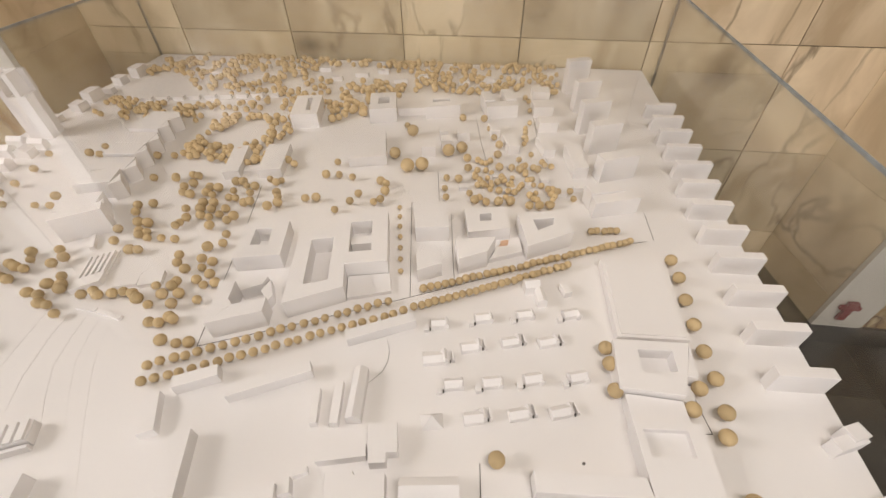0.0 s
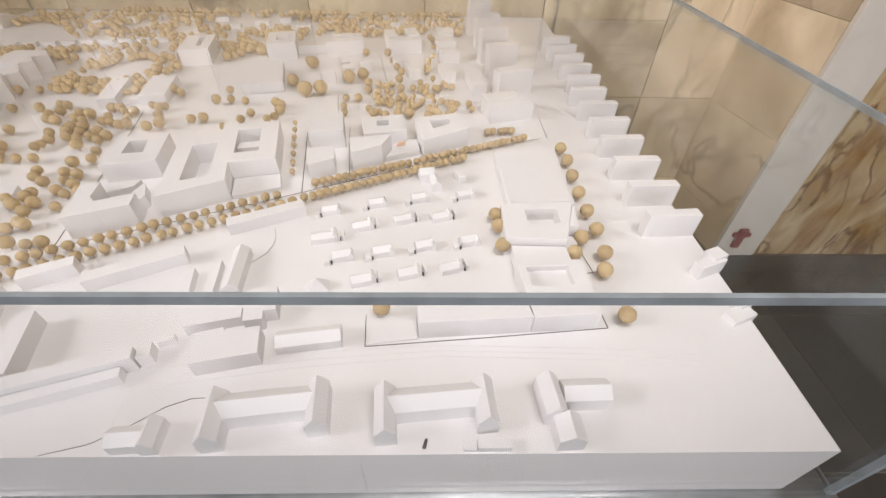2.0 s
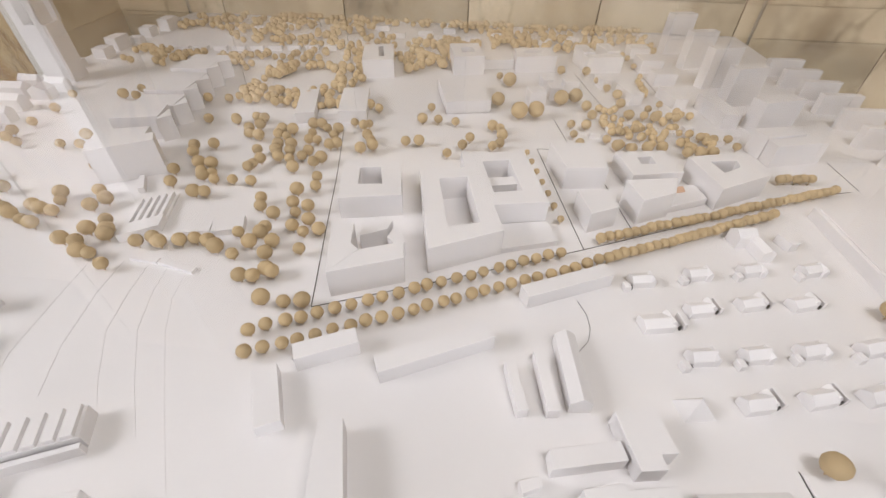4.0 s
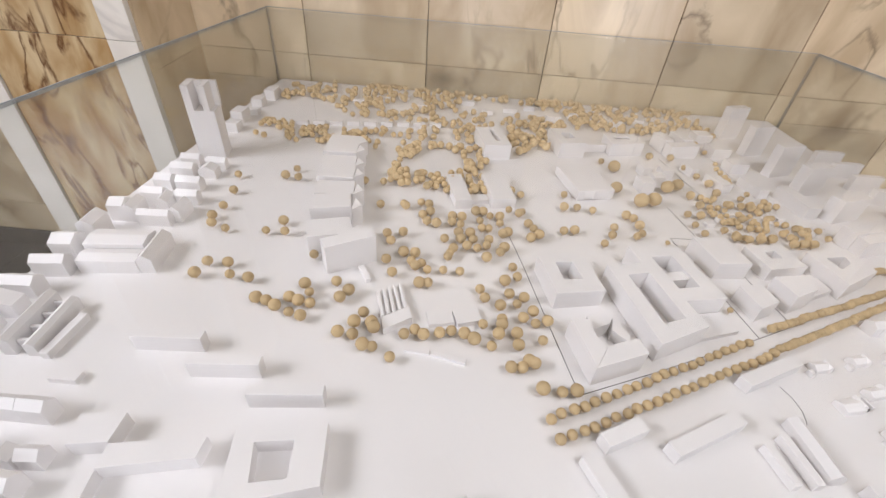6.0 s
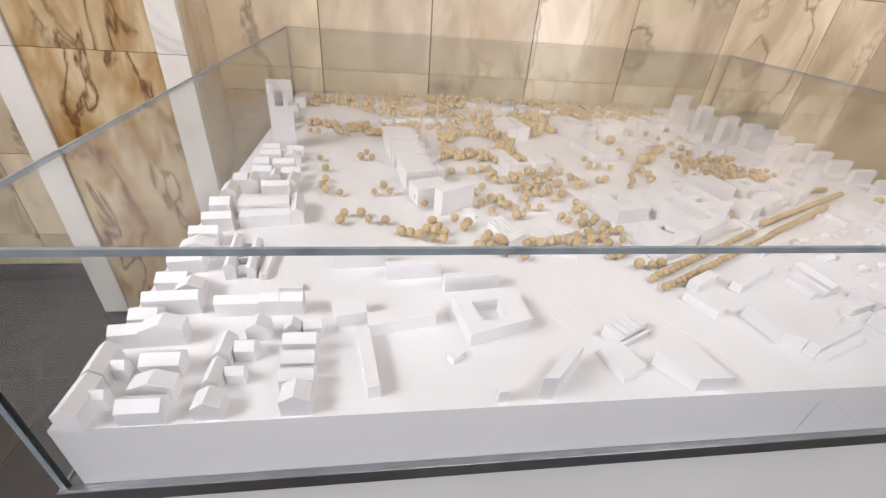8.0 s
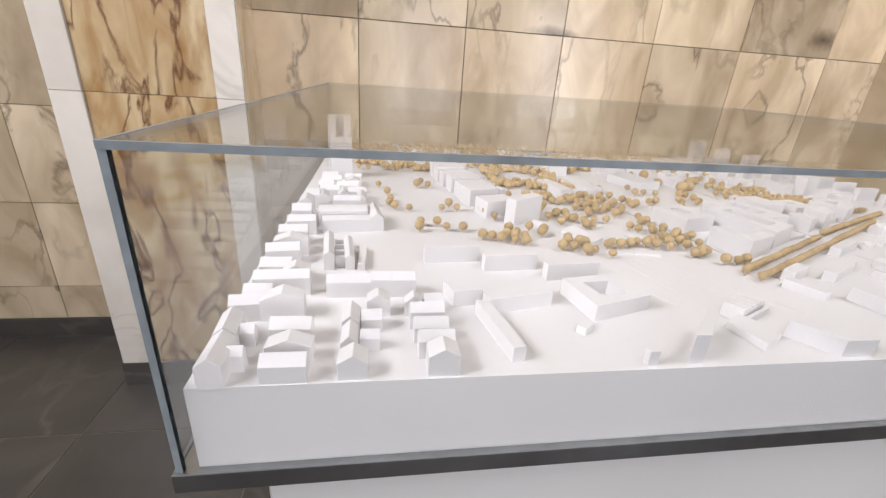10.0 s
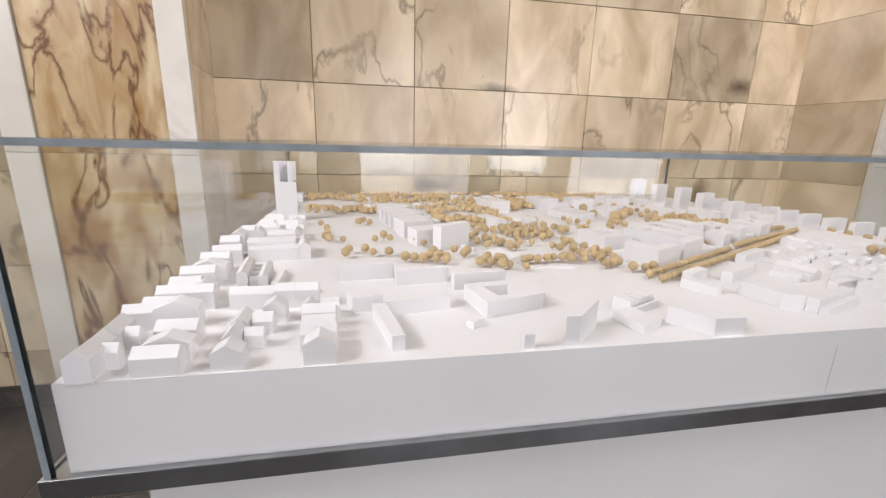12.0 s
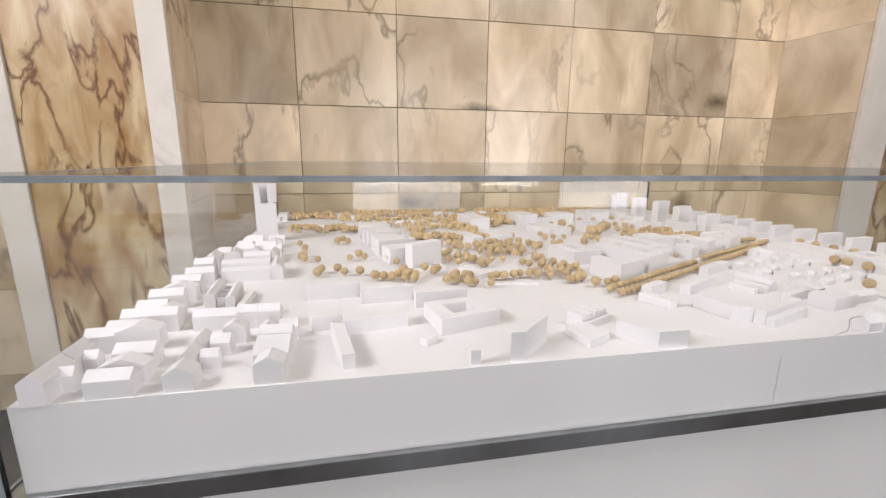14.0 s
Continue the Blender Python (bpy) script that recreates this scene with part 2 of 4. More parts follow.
for i in range(len(COLS) - 1):
    for j in range(len(ROWZ) - 1):
        tile("tile", (COLS[i] + 0.002, WALL_Y, ROWZ[j] + 0.002), (COLS[i + 1] - 0.002, WALL_Y + 0.012, ROWZ[j + 1] - 0.002), STAINED.get((i, j), TILE), north)


def pier(name, x0, x1, inner, strips, side):
    """A stone pier: pale strips at its edges, ochre veined slabs between, a slanting flank clad with marble, a dark foot."""
    xs = x1 if side > 0 else x0
    bm = bmesh.new()
    a, b = (x0 + 0.022, x1 - 0.022)
    far = inner - 0.022 * side
    if side > 0:
        prism(bm, [(a, PIER_Y + 0.016), (b, PIER_Y + 0.016), (far, 2.34), (far, 2.9), (a, 2.9)], 0, 4.0)
    else:
        prism(bm, [(a, PIER_Y + 0.016), (b, PIER_Y + 0.016), (b, 2.9), (far, 2.9), (far, 2.34)], 0, 4.0)
    finish(bm)
    core = tagged(part(name, bm, JOINT), kind="structure")
    for j in range(3):
        z0, z1 = (0.14, 1.52, 2.68, 4.0)[j], (0.14, 1.52, 2.68, 4.0)[j + 1]
        x = x0
        for w, mat, nm in strips:
            tile(nm, (x + 0.001, PIER_Y - (0.012 if mat is PALE else 0), z0 + 0.001), (x + w - 0.001, PIER_Y + 0.016, z1 - 0.001), mat, core)
            x += w
    for j in range(len(ROWZ) - 1):
        bm = bmesh.new()
        p, q = (xs, PIER_Y + 0.018), (inner, WALL_Y - 0.002)
        t = -0.02 * side
        prism(bm, [p, q, (q[0] + t, q[1]), (p[0] + t, p[1])], max(ROWZ[j], 0.14) + 0.001, ROWZ[j + 1] - 0.001)
        finish(bm)
        part("tile", bm, TILE, core)
    box("foot", (x0 - 0.006, PIER_Y - 0.016, 0), (x1 + 0.006, PIER_Y + 0.016, 0.14), FLOORSTONE, core, "dark stone foot")
    return core


pier("wall_pier_west", -1.827, -1.058, -1.125, [(0.127, PALE, "strip"), (0.524, BROWN, "slab"), (0.118, PALE, "strip")], 1)
pier("wall_pier_east", 2.85, 4.3, 2.775, [(0.25, PALE, "strip"), (0.95, BROWN, "slab"), (0.25, PALE, "strip")], -1)
# flat wall beyond the piers
for nm, xa, xb in (("wall_beyond_west", -6, -1.80), ("wall_beyond_east", 4.3, 8)):
    w = tagged(box(nm, (xa, 2.312, 0), (xb, 2.9, 4.0), JOINT), kind="structure")
    n = max(1, round((xb - xa) / 0.575))
    for i in range(n):
        for j in range(len(ROWZ) - 1):
            tile("tile", (xa + (xb - xa) * i / n + 0.002, 2.3, max(ROWZ[j], 0.12) + 0.002), (xa + (xb - xa) * (i + 1) / n - 0.002, 2.312, ROWZ[j + 1] - 0.002), TILE, w)
    tagged(box("baseboard", (xa, 2.285, 0), (xb, 2.299, 0.12), FLOORSTONE), kind="structure")
# floor slabs
flo = bpy.data.objects["floor"]
for i in range(17):
    for j in range(10):
        bm = bmesh.new()
        prism(bm, [(-0.41, -0.41), (0.41, -0.41), (0.41, 0.41), (-0.41, 0.41)], -0.01, 0.0)
        finish(bm)
        f = part("slab", bm, FLOORSTONE)
        f.location, f.parent = (-5.58 + 0.826 * i, -4.75 + 0.826 * j, 0), flo
# a small red arrow sign on the east pier's foot
bm = bmesh.new()
prism(bm, [(0, 0), (0.05, 0), (0.05, 0.02), (0, 0.02)], 0, 0.10)
prism(bm, [(-0.035, 0), (0.085, 0), (0.085, 0.02), (-0.035, 0.02)], 0.10, 0.13)
prism(bm, [(-0.005, 0), (0.055, 0), (0.055, 0.02), (-0.005, 0.02)], 0.13, 0.165)
finish(bm)
s = part("arrow_sign", bm, RED)
s.location, s.scale = (2.92, PIER_Y - 0.034, 0.22), (0.8, 0.8, 0.8)
tagged(s, "small red arrow sign fixed on the pale stone pier", "sign")

# ---- show case: plinth, steel tray, glass ----
X0, X1, Y0, Y1 = -0.754, 1.795, 0.196, 2.30
TRAY, TOP = 1.139, 1.598
pl = tagged(empty("plinth", 0.5, 1.2, 0), "white painted box plinth under the glass show case", "plinth")
box("body", (X0 + 0.11, Y0 + 0.025, 0.06), (X1 - 0.11, Y1 - 0.03, TRAY - 0.03), PLINTH, pl, bevel=0.003)
box("recessed_foot", (X0 + 0.15, Y0 + 0.07, 0), (X1 - 0.15, Y1 - 0.07, 0.06), INK, pl)
case = tagged(empty("glass_show_case", 0.5, 1.2, TRAY), "clear glass show case with grey edges on a brushed steel tray", "show case")
T = 0.009
for nm, lo, hi in (("tray_front", (X0 - 0.005, Y0 - 0.006, TRAY - 0.03), (X1 + 0.005, Y0, TRAY + 0.004)),
                   ("tray_back", (X0 - 0.005, Y1, TRAY - 0.03), (X1 + 0.005, Y1 + 0.016, TRAY + 0.004)),
                   ("tray_side", (X0 - 0.005, Y0, TRAY - 0.03), (X0, Y1, TRAY + 0.004)),
                   ("tray_side", (X1, Y0, TRAY - 0.03), (X1 + 0.005, Y1, TRAY + 0.004)),
                   ("tray_base", (X0, Y0, TRAY - 0.03), (X1, Y1, TRAY))):
    box(nm, lo, hi, METAL, case, bevel=0.001)
for nm, lo, hi in (("front_pane", (X0 + T, Y0, TRAY), (X1 - T, Y0 + T, TOP - T)), ("back_pane", (X0 + T, Y1 - T, TRAY), (X1 - T, Y1, TOP - T)),
                   ("side_pane", (X0, Y0 + T, TRAY), (X0 + T, Y1 - T, TOP - T)), ("side_pane", (X1 - T, Y0 + T, TRAY), (X1, Y1 - T, TOP - T)),
                   ("top_pane", (X0 + T, Y0 + T, TOP - T), (X1 - T, Y1 - T, TOP))):
    p = box(nm, lo, hi, GLASS, case)
    p.visible_shadow = False
D = 0.004  # depth of the ground strip seen from above
for lo, hi in (((X0, Y0 - 0.001, TOP - T), (X1, Y0 + D, TOP)), ((X0, Y1 - 0.002, TOP - 0.003), (X1, Y1, TOP)), ((X0, Y0 + D, TOP - T), (X0 + D, Y1 - 0.003, TOP)), ((X1 - D, Y0 + D, TOP - T), (X1, Y1 - 0.003, TOP)),
               ((X0, Y0, TRAY), (X0 + T, Y0 + T, TOP - T)), ((X1 - T, Y0, TRAY), (X1, Y0 + T, TOP - T)), ((X0, Y1 - T, TRAY), (X0 + T, Y1, TOP - T)), ((X1 - T, Y1 - T, TRAY), (X1, Y1, TOP - T))):
    box("glass_edge", lo, hi, EDGE, case, "grey polished glass edge")

# ---- model base: one sheet of ground on a thick board ----
MX0, MX1, MY0, MY1 = -0.728, 1.722, 0.2065, 2.285
base = bmesh.new()
ys = [MY0, 0.30, 0.45, 0.52, 1.2, MY1]
for i in range(len(ys) - 1):
    za, zb = ground_z(0, ys[i]), ground_z(0, ys[i + 1])
    v = [base.verts.new(p) for p in ((MX0, ys[i], za), (MX1, ys[i], za), (MX1, ys[i + 1], zb), (MX0, ys[i + 1], zb))]
    base.faces.new(v)
    for x, o in ((MX0, -1), (MX1, 1)):
        v = [base.verts.new(p) for p in ((x, ys[i], TRAY), (x, ys[i + 1], TRAY), (x, ys[i + 1], zb), (x, ys[i], za))]
        base.faces.new(v)
for y in (MY0, MY1):
    base.faces.new([base.verts.new(p) for p in ((MX0, y, TRAY), (MX1, y, TRAY), (MX1, y, ground_z(0, y)), (MX0, y, ground_z(0, y)))])
base.faces.new([base.verts.new(p) for p in ((MX0, MY0, TRAY), (MX1, MY0, TRAY), (MX1, MY1, TRAY), (MX0, MY1, TRAY))])
bmesh.ops.remove_doubles(base, verts=base.verts, dist=0.0005)
finish(base)
board = tagged(part("site_board", base, GROUND), "thick white board carrying the city model inside the case", "board")
for sx in (0.57, 1.09):
    box("seam", (sx, MY0 - 0.0004, TRAY + 0.01), (sx + 0.0007, MY0 + 0.002, G - 0.03), EDGE, board, "fine joint in the board's front")


# ---- buildings of the model ----
def thing(name, bm, label, category="model building", group="", mat=WHITE):
    finish(bm, 0.0005)
    ob = part(name, bm, mat)
    return tagged(ob, label, category, group)


def block(x, y, w, d, rot, h, label="plain white block building of the city model", name="model_building", group=""):
    bm = bmesh.new()
    z = ground_z(x, y)
    prism(bm, rect(x, y, w, d, rot), min(z, ground_z(x, y + d * 0.5)) - 0.001, z + h)
    return thing(name, bm, label, group=group)


def inset(pts, a, b, c, d):
    """A smaller rectangle inside a rectangle, by fractions along its sides."""
    p, u, v = pts[0], pts[1] - pts[0], pts[3] - pts[0]
    return [p + u * a + v * c, p + u * b + v * c, p + u * b + v * d, p + u * a + v * d]


def ring(bm, out, hole, z0, z1, zf):
    n = 4
    vo = [[bm.verts.new((q[0], q[1], z)) for q in out] for z in (z0, z1)]
    vi = [[bm.verts.new((q[0], q[1], z)) for q in hole] for z in (zf, z1)]
    for i in range(n):
        j = (i + 1) % n
        bm.faces.new((vo[0][i], vo[0][j], vo[1][j], vo[1][i]))
        bm.faces.new((vi[0][j], vi[0][i], vi[1][i], vi[1][j]))
        bm.faces.new((vo[1][i], vo[1][j], vi[1][j], vi[1][i]))
    bm.faces.new(vi[0])
    bm.faces.new(vo[0][::-1])


def V(*pts):
    return [Vector(p) for p in pts]


def masses(label, *parts, name="model_building", group="", category="model building"):
    """One building glued from prisms: plan polygon, height, and for some the height where it begins."""
    bm = bmesh.new()
    for pts, h, *z0 in parts:
        zb = ground_z(*pts[0])
        prism(bm, pts, zb + (z0[0] if z0 else -0.001), zb + h)
    return thing(name, bm, label, category, group)


def gable_mesh(bm, x, y, w, d, rot, h, rise, along=True, z=None):
    z = ground_z(x, y) if z is None else z
    p = rect(x, y, w, d, rot)
    lo = [bm.verts.new((q[0], q[1], z - 0.001)) for q in p]
    hi = [bm.verts.new((q[0], q[1], z + h)) for q in p]
    if along:
        r0, r1 = (p[0] + p[3]) / 2, (p[1] + p[2]) / 2
    else:
        r0, r1 = (p[0] + p[1]) / 2, (p[3] + p[2]) / 2
    a, b = bm.verts.new((r0[0], r0[1], z + h + rise)), bm.verts.new((r1[0], r1[1], z + h + rise))
    bm.faces.new(lo[::-1])
    if along:
        bm.faces.new((lo[0], lo[1], hi[1], hi[0]))
        bm.faces.new((lo[2], lo[3], hi[3], hi[2]))
        bm.faces.new((lo[1], lo[2], hi[2], b, hi[1]))
        bm.faces.new((lo[3], lo[0], hi[0], a, hi[3]))
        bm.faces.new((hi[0], hi[1], b, a))
        bm.faces.new((hi[2], hi[3], a, b))
    else:
        bm.faces.new((lo[1], lo[2], hi[2], hi[1]))
        bm.faces.new((lo[3], lo[0], hi[0], hi[3]))
        bm.faces.new((lo[0], lo[1], hi[1], a, hi[0]))
        bm.faces.new((lo[2], lo[3], hi[3], b, hi[2]))
        bm.faces.new((hi[1], hi[2], b, a))
        bm.faces.new((hi[3], hi[0], a, b))


def gable(x, y, w, d, rot, h, rise, along=True, label="white gabled house of the city model", group=""):
    bm = bmesh.new()
    gable_mesh(bm, x, y, w, d, rot, h, rise, along)
    return thing("gabled_house", bm, label, "model house", group)


# quarter in the middle
bm = bmesh.new()
ring(bm, V((0.440, 0.812), (0.554, 0.838), (0.527, 0.968), (0.412, 0.943)), V((0.464, 0.864), (0.509, 0.871), (0.493, 0.931), (0.452, 0.924)), G - 0.001, G + 0.047, G + 0.004)
thing("courtyard_building", bm, "white courtyard block with one square court")
bm = bmesh.new()  # large block with two courts and a lower terrace
ring(bm, V((0.624, 0.687), (0.743, 0.750), (0.690, 0.951), (0.574, 0.925)), V((0.650, 0.747), (0.702, 0.767), (0.670, 0.909), (0.617, 0.894)), G - 0.001, G + 0.053, G + 0.004)
ring(bm, V((0.7225, 0.8205), (0.824, 0.843), (0.784, 1.030), (0.6735, 1.006)), V((0.723, 0.862), (0.776, 0.875), (0.751, 0.986), (0.697, 0.973)), G - 0.001, G + 0.0528, G + 0.010)
prism(bm, [(0.663, 0.9455), (0.690, 0.9515), (0.6763, 1.006), (0.649, 1.010)], G - 0.001, G + 0.0525)
prism(bm, [(0.717, 0.897), (0.769, 0.910), (0.762, 0.938), (0.711, 0.925)], G + 0.011, G + 0.044)
prism(bm, [(0.744, 0.752), (0.842, 0.786), (0.826, 0.842), (0.728, 0.819)], G - 0.001, G + 0.011)
thing("courtyard_building", bm, "large white block with two courtyards and a low terrace")
masses("white block bent round a small open court", (V((0.483, 0.616), (0.591, 0.662), (0.583, 0.700), (0.517, 0.672)), 0.053), (V((0.4828, 0.6165), (0.5168, 0.6725), (0.501, 0.687), (0.492, 0.738), (0.455, 0.735)), 0.0526),
       (V((0.503, 0.726), (0.545, 0.750), (0.549, 0.776), (0.498, 0.764)), 0.035), (V((0.547, 0.735), (0.575, 0.706), (0.580, 0.726), (0.556, 0.772)), 0.030), name="courtyard_building")
masses("plain white block with a flat roof", (V((0.868, 0.974), (0.956, 0.987), (0.938, 1.094), (0.843, 1.085)), 0.050))
masses("small white block beside the tree avenue", (V((0.898, 0.829), (0.953, 0.858), (0.943, 0.917), (0.883, 0.902)), 0.044))
bm = bmesh.new()
ring(bm, V((1.007, 0.986), (1.116, 1.014), (1.099, 1.106), (0.988, 1.083)), V((1.035, 1.036), (1.067, 1.042), (1.063, 1.073), (1.032, 1.065)), G - 0.001, G + 0.038, G + 0.004)
thing("courtyard_building", bm, "white courtyard block with a small square court")
masses("white wedge block with a slanting end", (V((0.994, 0.867), (1.061, 0.902), (1.080, 0.958), (0.978, 0.936)), 0.055))
masses("low white link building of the city model", (V((1.067, 0.914), (1.150, 0.953), (1.142, 1.002), (1.118, 0.998), (1.083, 0.955)), 0.016))
bm = bmesh.new()
ring(bm, V((1.160, 0.936), (1.277, 1.004), (1.261, 1.097), (1.134, 1.060)), V((1.186, 1.000), (1.228, 1.030), (1.231, 1.056), (1.174, 1.044)), G - 0.001, G + 0.050, G + 0.006)
thing("courtyard_building", bm, "white wedge block with a three-cornered court")
# thin orange plate on the link's roof, in place of a shaded orange notch
masses("thin orange plate standing for a shaded orange notch in the link building", (V((1.090, 0.962), (1.112, 0.970), (1.114, 0.992), (1.094, 0.984)), 0.018, 0.0162), name="card_plate", category="plate").data.materials[0] = ORANGE
# halls beside the avenue
masses("large flat white hall of the city model", (V((1.344, 0.709), (1.491, 0.716), (1.496, 0.955), (1.340, 0.940)), 0.022), (V((1.352, 0.716), (1.484, 0.722), (1.488, 0.947), (1.348, 0.933)), 0.0245), name="model_hall")
bm = bmesh.new()
ring(bm, V((1.322, 0.580), (1.438, 0.576), (1.474, 0.694), (1.325, 0.687)), V((1.372, 0.616), (1.436, 0.626), (1.436, 0.671), (1.370, 0.667)), G - 0.001, G + 0.042, G + 0.014)
prism(bm, V((1.4508, 0.617), (1.471, 0.616), (1.4745, 0.6925)), G - 0.001, G + 0.0416)
prism(bm, V((1.440, 0.578), (1.462, 0.577), (1.470, 0.612), (1.450, 0.614)), G - 0.001, G + 0.018)
thing("model_hall", bm, "white hall with a sunk roof court")
bm = bmesh.new()
za = ground_z(1.35, 0.40)
ring(bm, V((1.344, 0.396), (1.454, 0.404), (1.452, 0.528), (1.334, 0.520)), V((1.354, 0.462), (1.426, 0.468), (1.424, 0.512), (1.348, 0.507)), za - 0.001, za + 0.038, za + 0.026)
prism(bm, V((1.164, 0.384), (1.3435, 0.396), (1.337, 0.427), (1.160, 0.416)), za - 0.001, za + 0.040)
prism(bm, V((1.338, 0.521), (1.440, 0.529), (1.437, 0.574), (1.334, 0.577)), za - 0.001, za + 0.026)
thing("model_hall", bm, "white hall with a roof court and long low wing")
masses("thin white card plate lying on the model", (V((1.081, 0.371), (1.162, 0.382), (1.158, 0.430), (1.076, 0.427)), 0.003), name="model_plate", category="plate")
# bars south of the avenue
BAR = "long low white bar building of the city model"
for a in ((0.481, 0.483, 0.084, 0.026, 26.3, 0.027), (0.592, 0.479, 0.161, 0.026, 26.9, 0.026), (0.783, 0.630, 0.151, 0.026, 25.9, 0.026), (0.764, 0.454, 0.014, 0.068, 13, 0.018), (0.800, 0.458, 0.016, 0.084, 9, 0.018)):
    block(*a, label=BAR)
block(0.468, 0.394, 0.030, 0.080, 26, 0.022, label=BAR)
gable(0.827, 0.469, 0.028, 0.104, 6, 0.020, 0.010, False)
masses("stepped white factory group of the city model", (V((0.874, 0.462), (0.924, 0.472), (0.935, 0.421), (0.916, 0.418), (0.919, 0.402), (0.890, 0.397)), 0.028),
       (V((0.799, 0.390), (0.882, 0.410), (0.877, 0.431), (0.797, 0.412)), 0.022), (V((0.840, 0.319), (0.932, 0.338), (0.922, 0.386), (0.872, 0.376), (0.868, 0.383), (0.826, 0.371)), 0.032))
gable(0.949, 0.354, 0.098, 0.032, 8, 0.018, 0.010)
masses("white angled building with a long low front", (V((0.607, 0.260), (0.746, 0.307), (0.741, 0.323), (0.602, 0.276)), 0.020), (V((0.601, 0.2765), (0.756, 0.329), (0.750, 0.349), (0.594, 0.298)), 0.032),
       (V((0.556, 0.318), (0.593, 0.2985), (0.600, 0.306), (0.567, 0.415), (0.540, 0.408)), 0.0325), (V((0.757, 0.333), (0.775, 0.340), (0.767, 0.364), (0.750, 0.356)), 0.024), (V((0.768, 0.366), (0.790, 0.376), (0.786, 0.386), (0.765, 0.378)), 0.014))
# houses along the front edge
bm = bmesh.new()
gable_mesh(bm, 0.780, 0.208, 0.052, 0.028, 4, 0.020, 0.012)
gable_mesh(bm, 0.818, 0.207, 0.022, 0.040, 4, 0.020, 0.014, False)
thing("gabled_house", bm, "small white gabled house at the model's edge", "model house")
for x, y, w, r in ((0.892, 0.209, 0.160, 6.5), (1.112, 0.216, 0.162, 5.0)):
    u = Vector((math.cos(radians(r)), math.sin(radians(r))))
    bm = bmesh.new()
    o = Vector((x, y)) + u * 0.012 + Vector((-u.y, u.x)) * 0.028
    gable_mesh(bm, o.x, o.y, w - 0.024, 0.036, r, 0.030, 0.013)
    gable_mesh(bm, x, y, 0.028, 0.068, r, 0.030, 0.018, False)
    e = Vector((x, y)) + u * (w - 0.028) + Vector((-u.y, u.x)) * 0.004
    gable_mesh(bm, e.x, e.y, 0.028, 0.064, r, 0.030, 0.018, False)
    thing("gabled_house", bm, "long white house with gabled end wings", "model house")
bm = bmesh.new()
gable_mesh(bm, 1.336, 0.244, 0.030, 0.056, 6, 0.028, 0.018, False)
gable_mesh(bm, 1.364, 0.262, 0.066, 0.034, 2, 0.028, 0.012)
gable_mesh(bm, 1.346, 0.209, 0.036, 0.036, 2, 0.026, 0.014, False)
thing("gabled_house", bm, "white group of gabled houses at the model's edge", "model house")
masses("low stepped white block at the model's edge", (V((1.244, 0.209), (1.288, 0.209), (1.288, 0.222), (1.244, 0.222)), 0.012), (V((1.226, 0.209), (1.243, 0.209), (1.243, 0.216), (1.226, 0.216)), 0.006))
# villas in the park: a box with a small annexe and a pitched roof
VILLAS = [(0.968, 0.705), (1.064, 0.731), (1.156, 0.751), (1.258, 0.764), (0.969, 0.613), (1.040, 0.651), (1.123, 0.673), (1.202, 0.682),
          (1.015, 0.564), (1.090, 0.576), (1.170, 0.593), (1.258, 0.607), (0.988, 0.486), (1.059, 0.500), (1.141, 0.517), (1.218, 0.530)]
for i, (x, y) in enumerate(VILLAS):
    bm = bmesh.new()
    r = 12 + (i % 4) * 2
    if i == 12:
        q = rect(x - 0.024, y - 0.016, 0.046, 0.034, 12)
        lo = [bm.verts.new((p[0], p[1], G - 0.003)) for p in q]
        top = bm.verts.new((*((q[0] + q[2]) / 2), G + 0.026))
        for k in range(4):
            bm.faces.new((lo[k], lo[(k + 1) % 4], top))
        bm.faces.new(lo[::-1])
        thing("model_house", bm, "white house with a pyramid roof", "model house", "villas in rows")
        continue
    row = i // 4
    big = 1.25 if i == 4 else 1.0
    gable_mesh(bm, x - 0.016 * big, y - 0.011, 0.036 * big, 0.022 * big, r, 0.012, 0.009 if row > 1 else 0.006)
    if row % 2:  # a cross gable at the end and a free wall beyond it
        gable_mesh(bm, x + 0.013 * big, y + 0.001, 0.012, 0.020 * big, r, 0.013, 0.006, False)
        prism(bm, rect(x + 0.030 * big, y + 0.004, 0.005, 0.024, r), G - 0.001, G + 0.013)
    else:  # a low garage to the front
        prism(bm, rect(x - 0.030, y - 0.021, 0.010, 0.013, r), G - 0.001, G + 0.011)
        gable_mesh(bm, x + 0.012, y - 0.006, 0.010, 0.021, r, 0.012, 0.007, False)
    h = thing("model_house", bm, "small white detached house with a side annexe", "model house", "villas in rows")
    # solid black block painted in for the shade of the narrow slot
    gap = bmesh.new()
    prism(gap, rect(x + 0.0262 * big, y + 0.003, 0.002, 0.004, r) if row % 2 else rect(x - 0.0195, y - 0.015, 0.003, 0.005, r), G - 0.001, G + 0.007)
    finish(gap)
    part("slot_shade", gap, INK, h, "black block drawn for the shade in the annexe slot")
gable(1.156, 0.818, 0.036, 0.030, 12, 0.024, 0.010)
gable(1.184, 0.784, 0.022, 0.040, 12, 0.020, 0.008, False)
block(1.246, 0.820, 0.018, 0.032, 20, 0.018)

